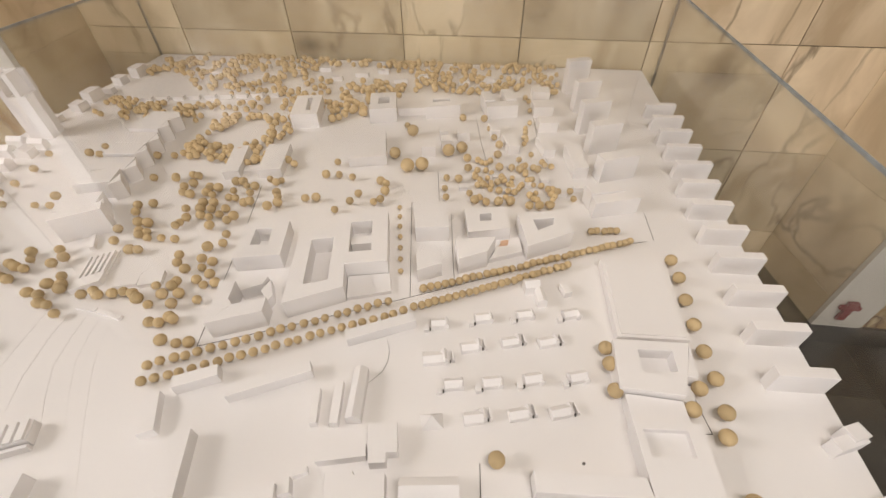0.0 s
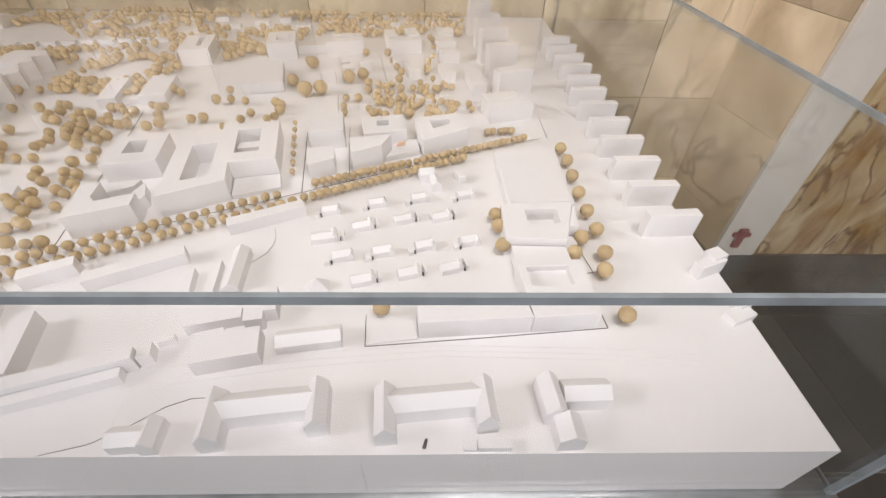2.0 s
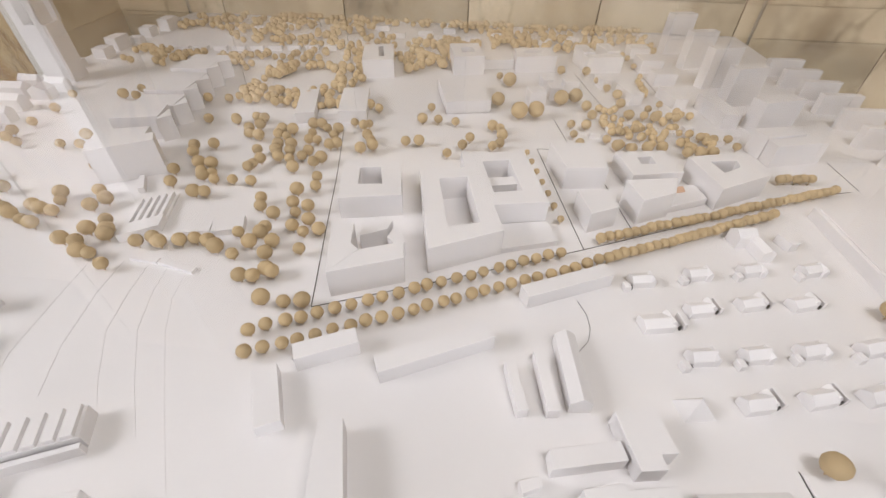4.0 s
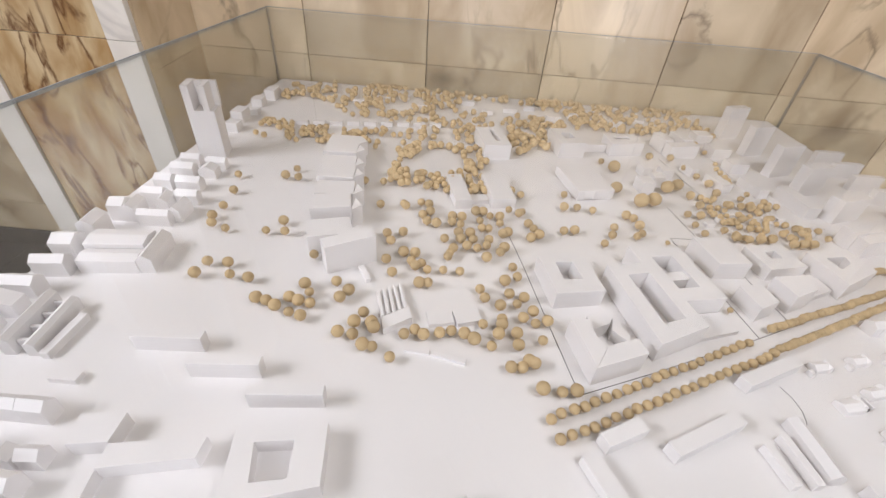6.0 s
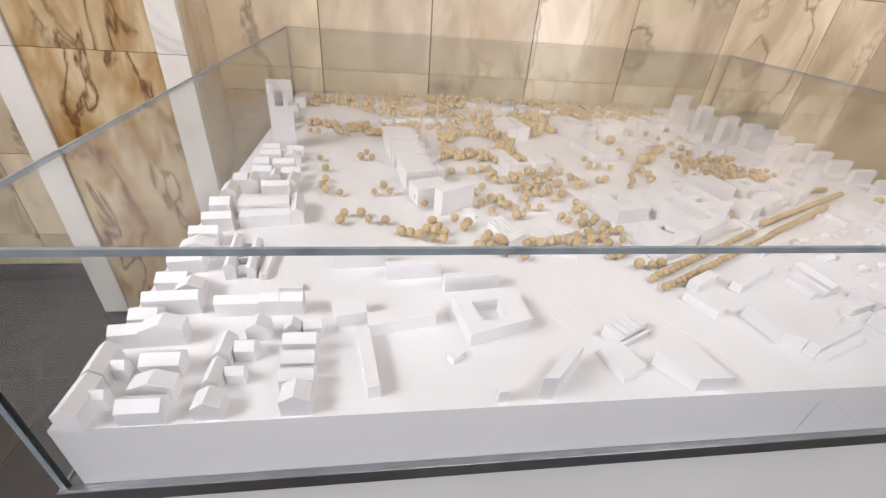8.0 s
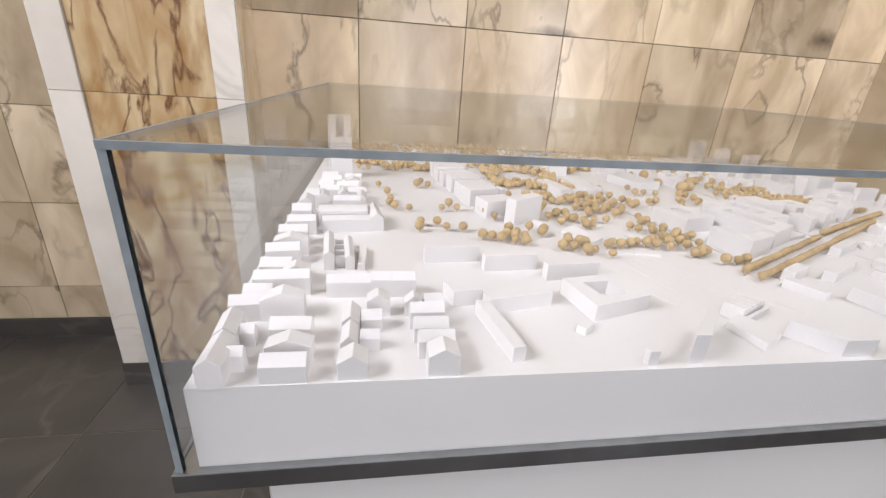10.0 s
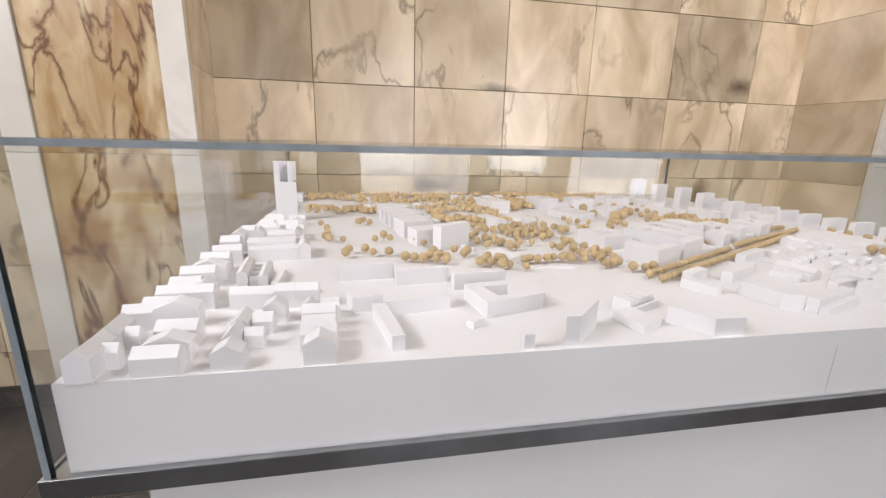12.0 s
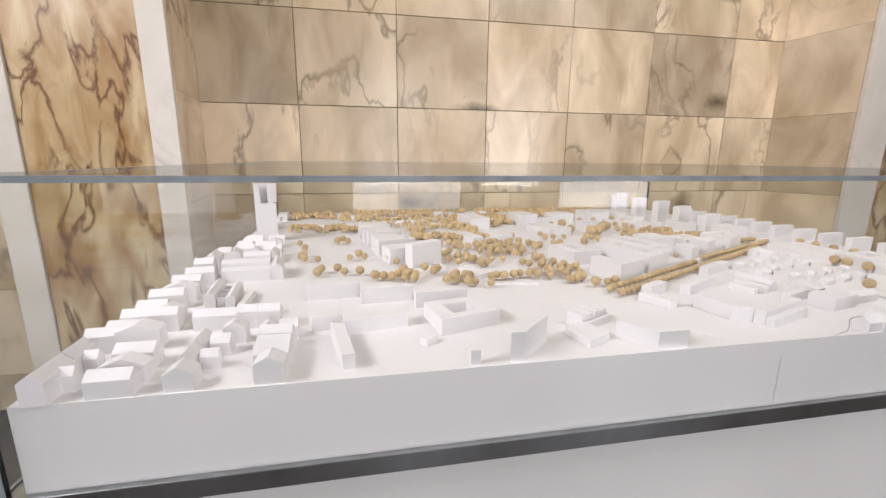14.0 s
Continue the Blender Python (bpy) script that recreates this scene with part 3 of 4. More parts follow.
# slab blocks along the east edge
for k in range(12):
    y = 0.631 + 0.1045 * k
    block(1.612 + (0.012 if k > 6 else 0), y, 0.108, 0.023, 3, 0.054, "white slab block standing at the model's edge", "slab_block", "slabs along the edge")
bm = bmesh.new()
prism(bm, rect(1.672, 0.512, 0.060, 0.022, 22), G - 0.001, G + 0.030)
prism(bm, rect(1.700, 0.530, 0.033, 0.026, 22), G - 0.001, G + 0.036)
thing("slab_block", bm, "small stepped white block at the model's edge")
bm = bmesh.new()
prism(bm, rect(1.683, 0.405, 0.050, 0.026, 22), G - 0.03, G + 0.012)
prism(bm, rect(1.705, 0.432, 0.028, 0.018, 22), G - 0.03, G + 0.020)
thing("slab_block", bm, "small stepped white block at the model's edge")
# towers
for a in ((1.340, 1.975, 0.094, 0.040, 18, 0.135), (1.358, 1.801, 0.096, 0.036, 19, 0.120), (1.361, 1.617, 0.104, 0.036, 20, 0.120), (1.378, 1.477, 0.104, 0.038, 19.5, 0.107), (1.392, 1.310, 0.122, 0.046, 21.5, 0.080)):
    block(*a, label="tall white slab tower of the city model", name="tower_block", group="row of towers")
masses("white double slab building of the city model", (V((1.348, 1.129), (1.478, 1.170), (1.472, 1.206), (1.343, 1.166)), 0.052), (V((1.342, 1.167), (1.440, 1.198), (1.430, 1.240), (1.328, 1.212)), 0.056))
# blocks west of the towers
for a in ((1.312, 1.325, 0.046, 0.145, 8, 0.040), (1.225, 1.440, 0.040, 0.100, 14, 0.030), (1.215, 1.62, 0.070, 0.055, 8, 0.038), (1.20, 1.74, 0.075, 0.070, 8, 0.042), (1.20, 1.90, 0.07, 0.06, 5, 0.035),
          (1.105, 1.450, 0.040, 0.090, 16, 0.032), (1.045, 1.560, 0.030, 0.060, 16, 0.030), (0.815, 1.400, 0.046, 0.052, 10, 0.040), (0.875, 1.455, 0.040, 0.046, 10, 0.036), (0.925, 1.520, 0.044, 0.04, 10, 0.034), (0.86, 1.525, 0.03, 0.05, 10, 0.034)):
    block(*a)
# northern blocks
bm = bmesh.new()
ring(bm, V((0.289, 1.553), (0.387, 1.573), (0.353, 1.742), (0.254, 1.721)), V((0.333, 1.600), (0.350, 1.604), (0.322, 1.712), (0.306, 1.708)), G - 0.001, G + 0.056, G + 0.02)
thing("courtyard_building", bm, "tall white block with a narrow roof slot")
bm = bmesh.new()
ring(bm, V((0.575, 1.625), (0.675, 1.650), (0.644, 1.793), (0.546, 1.770)), V((0.598, 1.680), (0.640, 1.690), (0.628, 1.742), (0.588, 1.733)), G - 0.001, G + 0.058, G + 0.004)
thing("courtyard_building", bm, "white courtyard block with one square court")
bm = bmesh.new()
ring(bm, V((0.780, 1.684), (0.915, 1.717), (0.899, 1.811), (0.771, 1.787)), V((0.805, 1.735), (0.870, 1.750), (0.866, 1.772), (0.800, 1.757)), G - 0.001, G + 0.050, G + 0.004)
thing("courtyard_building", bm, "long white block with a slot court")
block(0.668, 1.700, 0.108, 0.024, 10, 0.030)
bm = bmesh.new()
prism(bm, rect(1.018, 1.708, 0.124, 0.045, 14), G - 0.001, G + 0.050)
prism(bm, rect(1.006, 1.754, 0.040, 0.085, 14), G - 0.001, G + 0.056)
prism(bm, rect(1.088, 1.774, 0.044, 0.095, 14), G - 0.001, G + 0.056)
thing("model_building", bm, "white building with two rear wings")
bm = bmesh.new()
prism(bm, rect(0.585, 1.309, 0.125, 0.180, 14), G + 0.005, G + 0.036)
prism(bm, rect(0.5875, 1.3125, 0.119, 0.174, 14), G - 0.001, G + 0.006)
for x, y in ((0.606, 1.312), (0.640, 1.3205), (0.690, 1.333)):
    prism(bm, rect(x, y, 0.003, 0.004, 14), G - 0.001, G + 0.035)
thing("model_building", bm, "flat white building with a shadow joint at its foot")
block(0.203, 1.195, 0.050, 0.165, 14, 0.030)
block(0.311, 1.217, 0.074, 0.165, 11, 0.032)
block(0.250, 1.232, 0.055, 0.034, 12, 0.014)
for i in range(14):
    x = -0.30 + 0.098 * i
    block(x, 2.02 + 0.05 * (i % 3), 0.05 + 0.012 * (i % 2), 0.026, 2, 0.018, "low white house row at the model's far side", "model_house", "far house rows")
for i in range(9):
    block(-0.46 + 0.066 * i, 1.72 + 0.012 * i, 0.048, 0.024, 4, 0.016, "low white house row at the model's far side", "model_house", "far house rows")
for i in range(8):
    block(0.96 + 0.05 * i, 1.22 + 0.035 * (i % 3), 0.026, 0.018, 8, 0.012, "tiny white house among the trees", "model_house", "far house rows")

# folded slab west of the park, ending in a tall cube
bm = bmesh.new()
prism(bm, rect(-0.084, 0.857, 0.123, 0.038, 32), G - 0.001, G + 0.078)
thing("model_building", bm, "tall white block closing a zigzag row")
for k, (x, y, r) in enumerate(((-0.150, 0.925, 18), (-0.180, 1.040, 15), (-0.196, 1.130, 8), (-0.215, 1.215, 6), (-0.232, 1.30, 5), (-0.246, 1.385, 4), (-0.255, 1.465, 2))):
    bm = bmesh.new()
    prism(bm, rect(x, y, 0.108, 0.074, r), G - 0.001, G + 0.052 + 0.006 * (k % 2))
    prism(bm, [(x + 0.108, y + 0.012), (x + 0.132, y + 0.040), (x + 0.105, y + 0.075)], G - 0.001, G + 0.052 + 0.006 * (k % 2))
    thing("model_building", bm, "white block of a zigzag stepped row", group="zigzag row")
# tower with an open frame on top
bm = bmesh.new()
prism(bm, rect(-0.655, 1.365, 0.080, 0.072, 12), G - 0.001, G + 0.160)
prism(bm, rect(-0.655, 1.365, 0.022, 0.072, 12), G + 0.160, G + 0.238)
prism(bm, rect(-0.606, 1.375, 0.018, 0.064, 12), G + 0.160, G + 0.238)
prism(bm, rect(-0.648, 1.425, 0.066, 0.014, 12), G + 0.160, G + 0.236)
thing("tower_block", bm, "slim white tower with a split open top")
# pool and pavilion in the park
bm = bmesh.new()
q = V((0.077, 0.691), (0.131, 0.730), (0.074, 0.827), (0.040, 0.808))
for k in range(5):
    prism(bm, inset(q, 0.02 + 0.2 * k, 0.13 + 0.2 * k, 0.3, 0.95), G - 0.001, G + 0.014)
prism(bm, inset(q, 0, 1, 0, 0.28), G - 0.001, G + 0.016)
prism(bm, inset(q, 0, 1, 0.28, 1), G - 0.001, G + 0.004)
thing("model_building", bm, "white pavilion with slatted roof")
for a in ((0.168, 0.720, 0.055, 0.040, 14, 0.010), (0.228, 0.728, 0.055, 0.040, 20, 0.012), (0.012, 0.838, 0.012, 0.055, 32, 0.012), (0.125, 0.652, 0.05, 0.012, -4, 0.005), (0.178, 0.648, 0.07, 0.012, -12, 0.006)):
    block(*a, label="low white pavilion in the model's park")
# south-west quarter
bm = bmesh.new()
za = ground_z(0, 0.3)
ring(bm, V((-0.087, 0.340), (0.045, 0.380), (0.030, 0.476), (-0.107, 0.452)), V((-0.055, 0.375), (-0.004, 0.386), (-0.013, 0.441), (-0.071, 0.432)), za - 0.001, za + 0.034, za + 0.004)
thing("courtyard_building", bm, "white courtyard block beside the tracks of the model")
masses("white L-shaped bar building of the city model", (V((-0.274, 0.234), (-0.253, 0.238), (-0.275, 0.374), (-0.302, 0.380)), 0.028), (V((-0.2765, 0.3745), (-0.146, 0.402), (-0.145, 0.436), (-0.281, 0.411)), 0.030),
       (V((-0.339, 0.402), (-0.2815, 0.4115), (-0.284, 0.460), (-0.352, 0.451)), 0.032))
block(-0.124, 0.299, 0.028, 0.018, 36, 0.014)
for a in ((-0.373, 0.598, 0.128, 0.022, 4, 0.038), (-0.244, 0.552, 0.126, 0.022, 5, 0.038), (-0.117, 0.505, 0.126, 0.022, 6, 0.038)):
    block(*a, label=BAR)
masses("white wedge-shaped block at the model's edge", (V((0.010, 0.216), (0.036, 0.215), (0.107, 0.283), (0.094, 0.296)), 0.054))
block(-0.061, 0.214, 0.018, 0.012, 2, 0.027)
bm = bmesh.new()
q = rect(0.208, 0.316, 0.088, 0.050, 25)
for k in range(5):
    prism(bm, inset(q, 0.2 * k + 0.01, 0.2 * k + 0.15, 0.22, 1), za - 0.001, za + 0.028)
prism(bm, inset(q, 0, 1, 0, 0.14), za - 0.001, za + 0.016)
prism(bm, inset(q, 0, 1, 0.20, 1), za - 0.001, za + 0.022)
thing("model_building", bm, "white shed with a sawtooth roof")
masses("low white block beside the sawtooth shed", (V((0.174, 0.238), (0.232, 0.268), (0.206, 0.335), (0.160, 0.312)), 0.016))
masses("broad white block at the model's edge", (V((0.299, 0.216), (0.362, 0.215), (0.335, 0.311), (0.252, 0.282)), 0.034))
# old town in the south-west corner: rows of gabled houses round yards
random.seed(7)
for x, y, w, d, r, h, al in (
        (-0.711, 0.204, 0.034, 0.070, 0, 0.036, False), (-0.713, 0.278, 0.032, 0.062, 4, 0.036, False), (-0.682, 0.236, 0.022, 0.018, 0, 0.026, True), (-0.682, 0.295, 0.022, 0.020, 0, 0.026, True),
        (-0.634, 0.208, 0.062, 0.032, 0, 0.028, True), (-0.636, 0.249, 0.066, 0.030, 0, 0.030, False), (-0.640, 0.295, 0.062, 0.036, 0, 0.032, True),
        (-0.532, 0.210, 0.042, 0.034, 0, 0.028, False), (-0.532, 0.257, 0.026, 0.048, 0, 0.030, False), (-0.504, 0.276, 0.030, 0.018, 0, 0.022, True), (-0.534, 0.314, 0.028, 0.050, 0, 0.030, False),
        (-0.504, 0.325, 0.034, 0.030, 0, 0.026, True), (-0.496, 0.372, 0.040, 0.030, 0, 0.032, False),
        (-0.406, 0.210, 0.046, 0.036, 0, 0.032, False), (-0.416, 0.253, 0.056, 0.030, 0, 0.032, True), (-0.420, 0.291, 0.056, 0.032, 0, 0.030, True), (-0.424, 0.331, 0.058, 0.030, 0, 0.032, True), (-0.430, 0.372, 0.030, 0.024, 0, 0.026, False), (-0.396, 0.374, 0.034, 0.026, 4, 0.026, True),
        (-0.717, 0.361, 0.066, 0.030, 6, 0.034, True), (-0.669, 0.365, 0.070, 0.034, 4, 0.036, False), (-0.710, 0.409, 0.050, 0.036, 0, 0.030, True),
        (-0.702, 0.448, 0.100, 0.030, 3, 0.034, True), (-0.660, 0.490, 0.050, 0.034, 3, 0.032, False), (-0.707, 0.512, 0.060, 0.040, 0, 0.034, True),
        (-0.572, 0.442, 0.082, 0.026, 0, 0.034, True), (-0.490, 0.442, 0.040, 0.026, 0, 0.038, True), (-0.450, 0.442, 0.044, 0.028, 0, 0.034, True),
        (-0.711, 0.581, 0.070, 0.040, 8, 0.036, True), (-0.708, 0.637, 0.074, 0.036, 5, 0.034, False), (-0.708, 0.693, 0.066, 0.036, 4, 0.036, True),
        (-0.701, 0.759, 0.070, 0.034, 8, 0.040, True), (-0.699, 0.815, 0.050, 0.050, 6, 0.050, True), (-0.694, 0.890, 0.040, 0.060, 5, 0.056, False),
        (-0.690, 0.985, 0.040, 0.050, 5, 0.050, True), (-0.655, 0.985, 0.034, 0.060, 8, 0.042, False), (-0.610, 0.975, 0.080, 0.024, 4, 0.032, True), (-0.545, 1.005, 0.030, 0.060, 0, 0.034, False),
        (-0.600, 1.040, 0.030, 0.050, 8, 0.034, False), (-0.660, 1.070, 0.060, 0.032, 4, 0.038, True), (-0.575, 1.085, 0.060, 0.030, 4, 0.030, True),
        (-0.675, 1.150, 0.050, 0.040, 3, 0.036, True), (-0.615, 1.155, 0.070, 0.034, 3, 0.030, True), (-0.675, 1.230, 0.070, 0.036, 3, 0.032, True), (-0.590, 1.235, 0.050, 0.040, 5, 0.030, False),
        (-0.682, 1.300, 0.060, 0.030, 3, 0.030, True), (-0.600, 1.300, 0.060, 0.028, 3, 0.026, True)):
    gable(x, y, w, d, r, h * random.uniform(0.9, 1.08), 0.013, al, group="old town houses")
bm = bmesh.new()
gable_mesh(bm, -0.620, 0.784, 0.126, 0.046, 7, 0.034, 0.006)
gable_mesh(bm, -0.634, 0.832, 0.130, 0.060, 7, 0.044, 0.006)
gable_mesh(bm, -0.496, 0.802, 0.034, 0.105, 8, 0.036, 0.014, False)
thing("model_building", bm, "white hall group with three roofs")
bm = bmesh.new()
gable_mesh(bm, -0.590, 0.560, 0.022, 0.130, 6, 0.036, 0.008, False)
gable_mesh(bm, -0.546, 0.562, 0.020, 0.125, 6, 0.028, 0.006, False)
for k in range(4):
    prism(bm, rect(-0.568 - 0.003 * k, 0.575 + 0.032 * k, 0.022, 0.006, 6), G - 0.001, G + 0.026)
thing("model_building", bm, "white double row house with cross walls")
block(-0.52, 0.56, 0.016, 0.10, 0, 0.016)
block(-0.47, 0.515, 0.05, 0.02, 0, 0.012)
# far north-west houses
for i in range(7):
    block(-0.70 + 0.02 * (i % 2), 1.50 + 0.092 * i, 0.045, 0.030 + 0.02 * (i % 3), 0, 0.024 + 0.010 * (i % 3), "white house at the model's far corner", "model_house", "far house rows")


# ---- grooves and kerbs drawn on the ground ----
def groove(name, pts, width=0.0014, mat=INK, lift=0.0006):
    bm = bmesh.new()
    for (xa, ya), (xb, yb) in zip(pts, pts[1:]):
        n = max(1, int(math.hypot(xb - xa, yb - ya) / 0.03))
        for k in range(n):
            x0, y0 = xa + (xb - xa) * k / n, ya + (yb - ya) * k / n
            x1, y1 = xa + (xb - xa) * (k + 1) / n, ya + (yb - ya) * (k + 1) / n
            d = Vector((x1 - x0, y1 - y0)).normalized()
            o = Vector((-d.y, d.x)) * width / 2
            z0, z1 = ground_z(x0, y0), ground_z(x1, y1)
            up = [(x0 + o.x, y0 + o.y, z0), (x0 - o.x, y0 - o.y, z0), (x1 - o.x, y1 - o.y, z1), (x1 + o.x, y1 + o.y, z1)]
            lo = [bm.verts.new((q[0], q[1], q[2] - 0.002)) for q in up]
            hi = [bm.verts.new((q[0], q[1], q[2] + lift)) for q in up]
            bm.faces.new(hi)
            bm.faces.new(lo[::-1])
            for i in range(4):
                bm.faces.new((lo[i], lo[(i + 1) % 4], hi[(i + 1) % 4], hi[i]))
    finish(bm)
    return tagged(part(name, bm, mat), "thin white kerb line drawn on the white model ground" if name == "kerb_line" else "thin dark joint line cut into the white model ground", name.replace("_", " "))


groove("joint_line", [(0.460, 0.592), (0.630, 0.664), (0.888, 0.780), (1.27, 0.962), (1.40, 1.02), (1.48, 1.045)])
groove("joint_line", [(0.460, 0.592), (0.425, 0.760), (0.385, 0.960), (0.335, 1.18)])
groove("joint_line", [(0.888, 0.780), (0.850, 1.00), (0.825, 1.145), (0.908, 1.150), (0.880, 1.32)])
groove("joint_line", [(0.988, 0.832), (0.968, 0.96), (0.950, 1.10)])
groove("joint_line", [(1.075, 0.430), (1.080, 0.369), (1.28, 0.386), (1.473, 0.404), (1.462, 0.528), (1.484, 0.530), (1.472, 0.60)])
groove("joint_line", [(1.50, 1.052), (1.50, 1.17)])
groove("joint_line", [(0.98, 1.70), (1.01, 1.52), (1.05, 1.32)])
groove("joint_line", [(1.20, 1.75), (1.215, 1.50), (1.24, 1.42)])
groove("joint_line", [(0.862, 0.655), (0.872, 0.630), (0.874, 0.604), (0.868, 0.580), (0.852, 0.560), (0.842, 0.548)], 0.0007)
groove("joint_line", [(0.690, 0.208), (0.745, 0.222), (0.785, 0.246), (0.820, 0.272), (0.850, 0.284), (0.890, 0.286)], 0.0009)
for pts in ([(0.058, 0.655), (0.068, 0.58), (0.086, 0.463), (0.107, 0.414), (0.135, 0.37)], [(0.115, 0.650), (0.122, 0.58), (0.146, 0.48), (0.176, 0.41)], [(0.160, 0.650), (0.170, 0.585), (0.188, 0.512), (0.233, 0.439), (0.262, 0.40)],
            [(0.195, 0.650), (0.206, 0.59), (0.230, 0.52), (0.282, 0.44), (0.330, 0.375)], [(0.230, 0.648), (0.244, 0.58), (0.272, 0.520), (0.332, 0.425), (0.400, 0.323), (0.455, 0.24)]):
    groove("kerb_line", pts, 0.0018, GROUND, 0.0004)
for k in range(3):
    groove("kerb_line", [(0.80, 0.305 + 0.014 * k), (1.0, 0.335 + 0.012 * k), (1.2, 0.352 + 0.010 * k), (1.45, 0.345 + 0.01 * k), (1.6, 0.33 + 0.012 * k)], 0.0014, GROUND, 0.0006)

# a dark scrap of paper and a pin hole left on the ground
masses("tiny dark scrap of paper on the model ground", (V((1.172, 0.214), (1.177, 0.213), (1.180, 0.226), (1.176, 0.227)), 0.001), name="paper_scrap", category="scrap").data.materials[0] = INK
masses("small dark pin stuck in the model ground", (rect(1.250, 0.448, 0.004, 0.004, 30), 0.004), name="dark_pin", category="pin").data.materials[0] = INK

# ---- ball trees ----
tree_bm = bmesh.new()
bmesh.ops.create_icosphere(tree_bm, subdivisions=2, radius=1.0)
for v in tree_bm.verts:
    v.co *= 1 + 0.035 * noise.noise(v.co * 2.3)
for f in tree_bm.faces:
    f.smooth = True
ball_me = bpy.data.meshes.new("ball")
tree_bm.to_mesh(ball_me)
ball_me.materials.append(CORK)
pin_bm = bmesh.new()
bmesh.ops.create_cone(pin_bm, cap_ends=True, segments=6, radius1=0.0011, radius2=0.0011, depth=1.0)
pin_me = bpy.data.meshes.new("pin")
pin_bm.to_mesh(pin_me)
pin_me.materials.append(CORK)


def tree(x, y, r, group, stem=0.006):
    z = ground_z(x, y)
    e = new("ball_tree")
    e.location, e.empty_display_size = (x, y, z), 0.01
    b, p = new("ball", ball_me), new("pin", pin_me)
    b.location, b.scale = (0, 0, stem + r * 0.95), (r, r, r * 0.97)
    b.rotation_euler = (0, 0, x * 90 + y * 50)
    p.location, p.scale = (0, 0, (stem + r * 0.3) / 2 - 0.0005), (1, 1, stem + r * 0.3)
    b.parent = p.parent = e
    return tagged(e, "beige wooden ball tree on a thin pin in the white model", "model tree", group)


random.seed(3)
T_WEST = [(-0.477, 1.258), (-0.447, 1.163), (-0.437, 1.079), (-0.442, 1.028), (-0.427, 0.995), (-0.383, 0.978), (-0.280, 0.985), (-0.251, 1.032), (-0.232, 0.988), (-0.316, 1.327), (-0.335, 1.276), (-0.294, 1.273), (-0.367, 0.802), (-0.360, 0.845), (-0.313, 0.847), (-0.291, 0.809), (-0.246, 0.803), (-0.204, 0.744), (-0.180, 0.739), (-0.157, 0.727), (-0.136, 0.755), (-0.123, 0.714), (-0.114, 0.747), (-0.096, 0.706), (-0.088, 0.744), (-0.100, 0.777), (-0.117, 0.800), (-0.051, 0.818), (-0.031, 0.769), (-0.017, 0.792), (-0.010, 0.673), (0.016, 0.703), (0.029, 0.732), (0.051, 0.706), (0.020, 0.671), (0.058, 0.693), (0.045, 0.647), (0.064, 0.646), (0.102, 0.625), (-0.130, 0.906), (-0.146, 0.951), (-0.155, 0.977), (-0.088, 1.288), (-0.030, 1.295), (-0.014, 1.159), (0.052, 1.174)]
T_MID = [(0.101, 1.190), (0.125, 1.184), (0.112, 1.124), (0.132, 1.143), (0.127, 1.094), (0.154, 1.087), (0.196, 1.129), (0.223, 1.129), (0.197, 1.102), (0.221, 1.094), (0.217, 1.052), (0.224, 1.024), (0.248, 1.055), (0.256, 1.027), (0.241, 0.996), (0.268, 0.992), (0.291, 0.955), (0.298, 1.032), (0.292, 1.006), (0.275, 1.122), (0.284, 1.169), (0.263, 1.166), (0.304, 1.151), (0.332, 1.150), (0.280, 1.085), (0.299, 1.087), (0.331, 1.117), (0.337, 1.065), (0.351, 1.074), (0.361, 1.195), (0.389, 1.178), (0.400, 1.191), (0.412, 1.126), (0.425, 1.105), (0.413, 1.058), (0.437, 1.076), (0.327, 0.983), (0.338, 1.002), (0.194, 0.946), (0.198, 0.961), (0.206, 0.981), (0.186, 0.893), (0.226, 0.893), (0.181, 1.020), (0.118, 0.898), (0.132, 0.911), (0.148, 0.889), (0.112, 0.946), (0.106, 0.915), (0.083, 0.946), (0.134, 0.838), (0.154, 0.842), (0.067, 0.867), (0.045, 0.913), (0.070, 1.032), (0.029, 1.020), (0.044, 0.989), (0.059, 1.164), (0.072, 1.360), (0.090, 1.374), (0.088, 1.331), (0.108, 1.289), (0.355, 0.927), (0.364, 0.892), (0.333, 0.872), (0.341, 0.830), (0.374, 0.822), (0.357, 0.801), (0.367, 0.760), (0.390, 0.781), (0.392, 0.747), (0.350, 0.714), (0.351, 0.683), (0.402, 0.702), (0.369, 0.647), (0.333, 0.628), (0.319, 0.790), (0.321, 0.750), (0.320, 0.734), (0.312, 0.707), (0.297, 0.675), (0.280, 0.731), (0.242, 0.700), (0.262, 0.687), (0.215, 0.704), (0.192, 0.696), (0.160, 0.687), (0.141, 0.698), (0.121, 0.684), (0.274, 0.837), (0.285, 0.810), (0.418, 0.756), (0.354, 0.630), (0.380, 0.643), (0.388, 0.587), (0.423, 0.585), (0.450, 0.590)]
T_EAST = [(0.374, 1.308), (0.403, 1.289), (0.544, 1.316), (0.531, 1.237), (0.572, 1.243), (0.618, 1.235), (0.510, 1.108), (0.541, 1.115), (0.614, 1.066), (0.646, 1.110), (0.661, 1.150), (0.714, 1.220), (0.733, 1.209), (0.739, 1.170), (0.717, 1.115), (0.734, 1.130), (0.828, 1.320), (0.783, 1.304), (0.904, 1.416), (0.947, 1.441), (0.725, 1.383), (0.758, 1.540), (0.727, 1.596), (0.929, 1.675), (1.011, 1.677), (1.035, 1.602), (1.054, 1.537), (1.074, 1.484), (0.978, 1.325), (0.971, 1.384)]
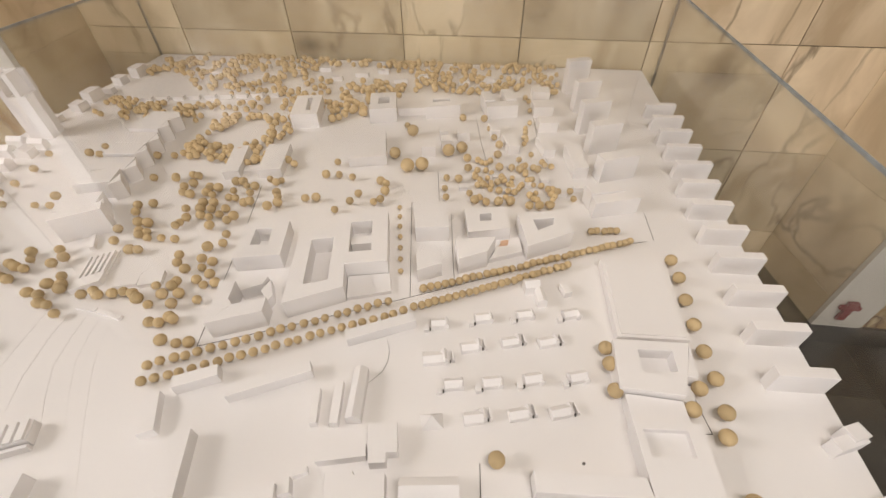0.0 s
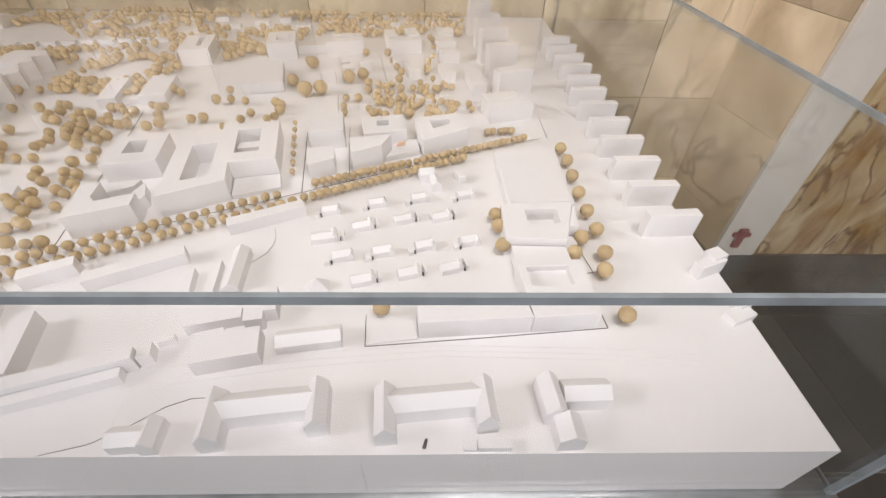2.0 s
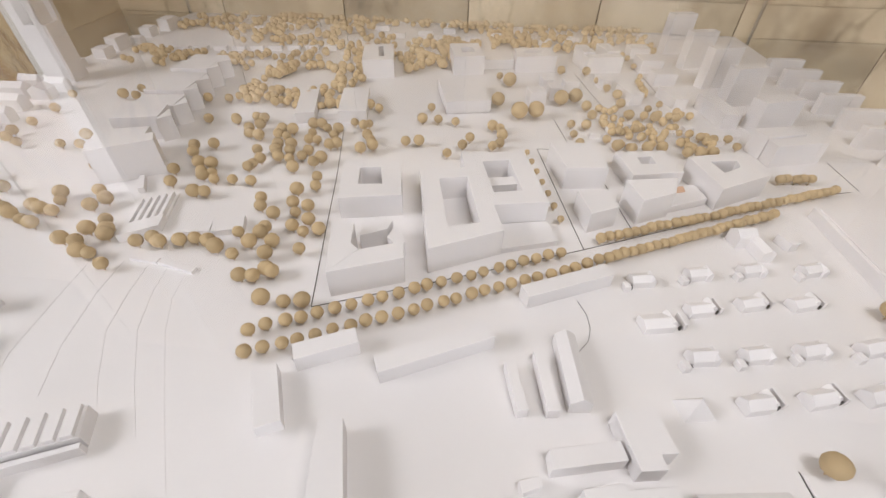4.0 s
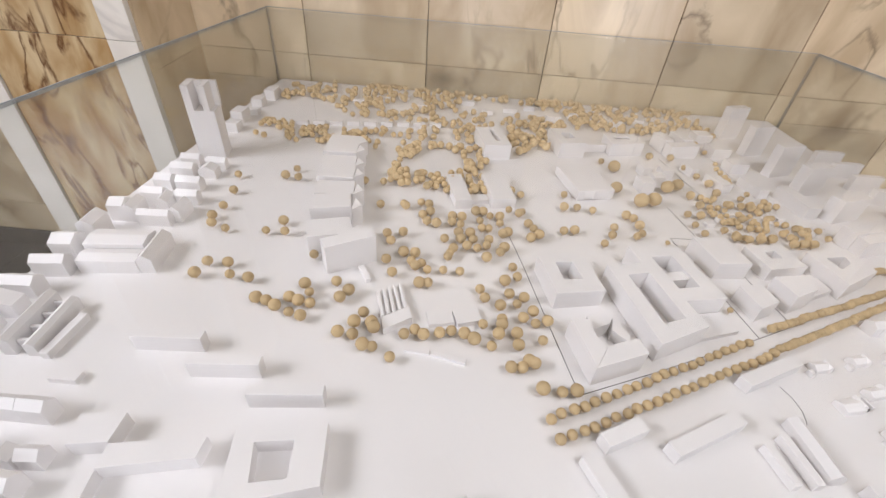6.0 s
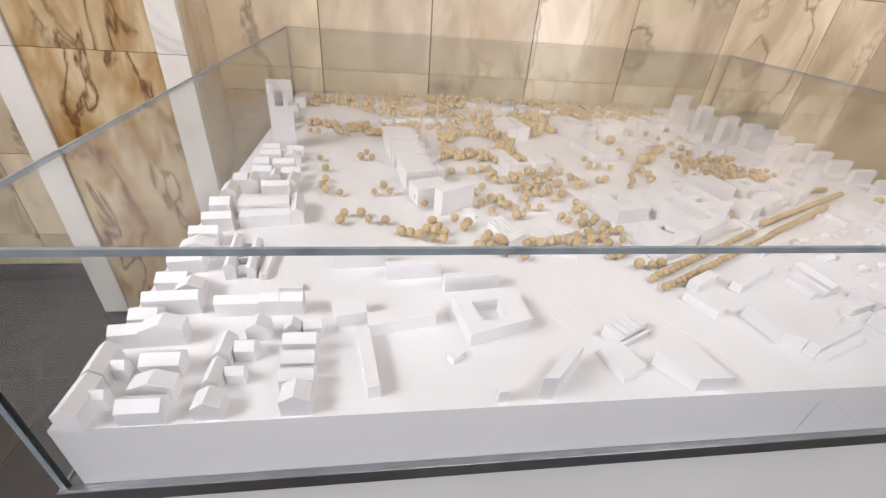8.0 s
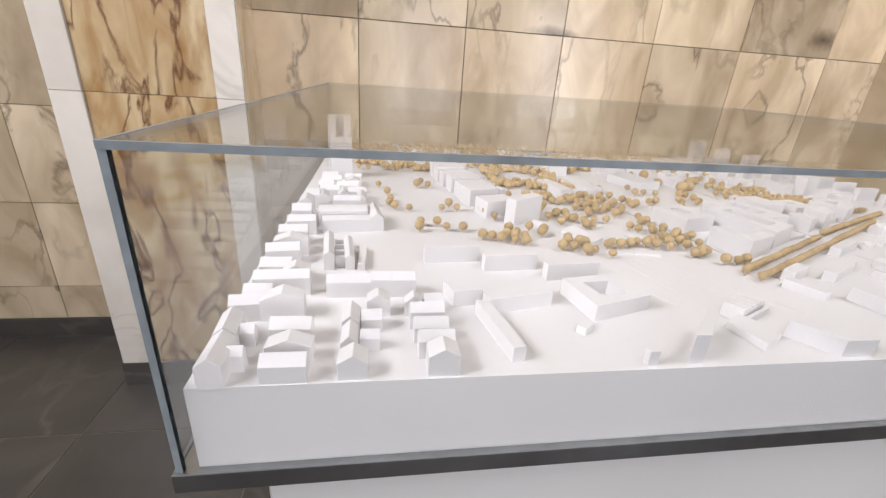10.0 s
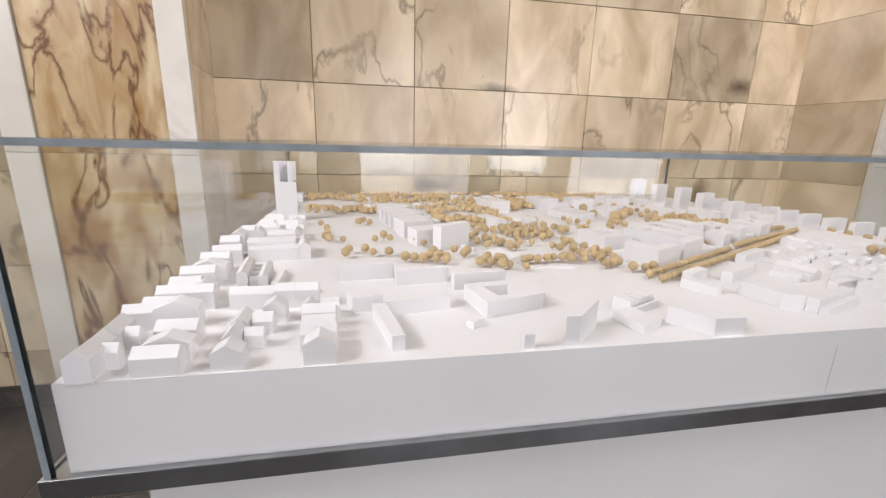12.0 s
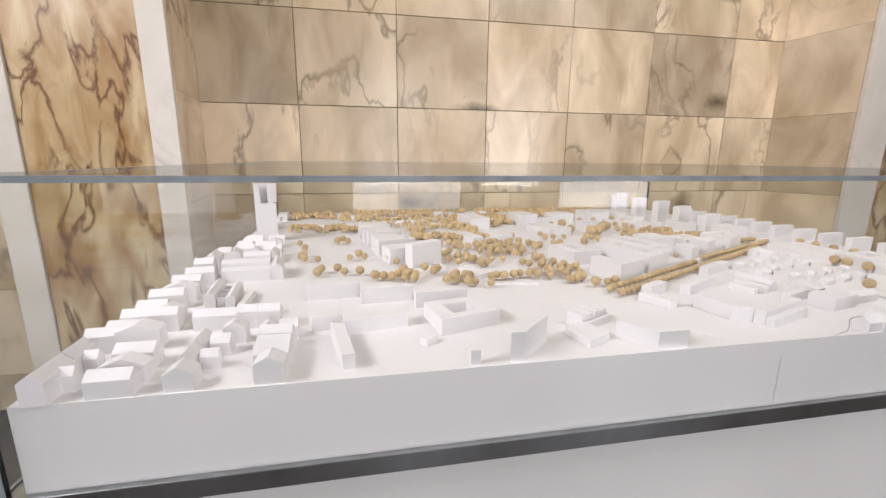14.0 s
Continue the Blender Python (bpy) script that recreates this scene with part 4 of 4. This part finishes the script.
T_EAST_SMALL = [(0.916, 1.264), (0.917, 1.208), (0.926, 1.163), (0.954, 1.261), (0.994, 1.190), (1.032, 1.243), (1.076, 1.259), (1.082, 1.214), (1.119, 1.346), (1.145, 1.336), (1.142, 1.396), (1.183, 1.435), (1.071, 1.418), (1.079, 1.341), (1.012, 1.155), (1.047, 1.151), (1.082, 1.156), (1.117, 1.162), (1.181, 1.283), (1.171, 1.146), (1.200, 1.150), (1.232, 1.155), (1.202, 1.344), (1.229, 1.236), (1.257, 1.227), (1.294, 1.233), (1.301, 1.196)]
T_HALL = [(1.513, 0.956), (1.516, 0.897), (1.512, 0.828), (1.510, 0.759), (1.510, 0.692), (1.513, 0.631), (1.510, 0.563), (1.496, 0.517), (1.476, 0.606), (1.452, 0.562), (1.315, 0.677), (1.318, 0.641), (1.319, 0.583), (1.102, 0.431)]
for x, y in T_WEST:
    tree(x, y, random.uniform(0.0105, 0.0145), "park trees")
for x, y in T_MID:
    tree(x, y, random.uniform(0.0105, 0.0145), "park trees")
for i, (x, y) in enumerate(T_EAST):
    big = i in (16, 17, 18, 19, 20, 21)
    tree(x, y, random.uniform(0.019, 0.024) if big else random.uniform(0.0105, 0.015), "park trees")
for x, y in T_EAST_SMALL:
    tree(x, y, random.uniform(0.0095, 0.014), "garden trees")
for x, y in T_HALL + [(1.502, 0.415)]:
    tree(x, y, 0.0150, "trees beside the hall", 0.008)
# double avenue: first tree, last tree, how many
AVENUE = [((0.395, 0.53), (0.844, 0.753), 22), ((0.918, 0.799), (1.432, 1.026), 33), ((0.407, 0.494), (0.885, 0.727), 24), ((0.906, 0.741), (1.262, 0.918), 25), ((1.335, 1.054), (1.401, 1.064), 5)]
for (xa, ya), (xb, yb), n in AVENUE:
    for k in range(n):
        s = k / (n - 1)
        tree(xa + (xb - xa) * s + random.uniform(-0.002, 0.002), ya + (yb - ya) * s + random.uniform(-0.002, 0.002), random.uniform(0.0088, 0.0102), "double avenue of trees")
for k in range(7):
    tree(0.852 - 0.009 * k, 0.85 + 0.042 * k, 0.007, "short tree row")
# woods at the far side: uncounted balls in one piece
woods = bmesh.new()


def scatter(n, x0, x1, y0, y1, r0, r1, slant=0.0):
    for _ in range(n):
        u, v = random.random(), random.random()
        x, y, r = x0 + (x1 - x0) * u + slant * v, y0 + (y1 - y0) * v, random.uniform(r0, r1)
        if noise.noise((x * 5, y * 6, 0.3)) < -0.30:
            continue
        m = Matrix.Translation((x, y, ground_z(x, y) + r * 0.95 + 0.004)) @ Matrix.Diagonal((r, r, r, 1))
        bmesh.ops.create_icosphere(woods, subdivisions=2, radius=1.0, matrix=m)


scatter(150, -0.02, 0.30, 1.28, 1.62, 0.0105, 0.0145)
scatter(300, -0.62, 0.75, 1.98, 2.262, 0.0105, 0.0145)
scatter(230, -0.35, 0.65, 1.66, 1.98, 0.010, 0.0135)
scatter(210, 0.55, 1.32, 1.92, 2.262, 0.010, 0.014)
scatter(90, -0.58, -0.10, 1.55, 1.72, 0.010, 0.012)
scatter(14, 0.40, 0.56, 1.60, 1.95, 0.013, 0.017)
scatter(64, 1.0, 1.25, 1.16, 1.40, 0.008, 0.011)
scatter(12, 1.16, 1.20, 1.50, 1.90, 0.009, 0.011)
for f in woods.faces:
    f.smooth = True
tagged(part("model_woods", woods, CORK), "dense beige wooden ball trees at the model's far side", "model trees", kind="stuff")
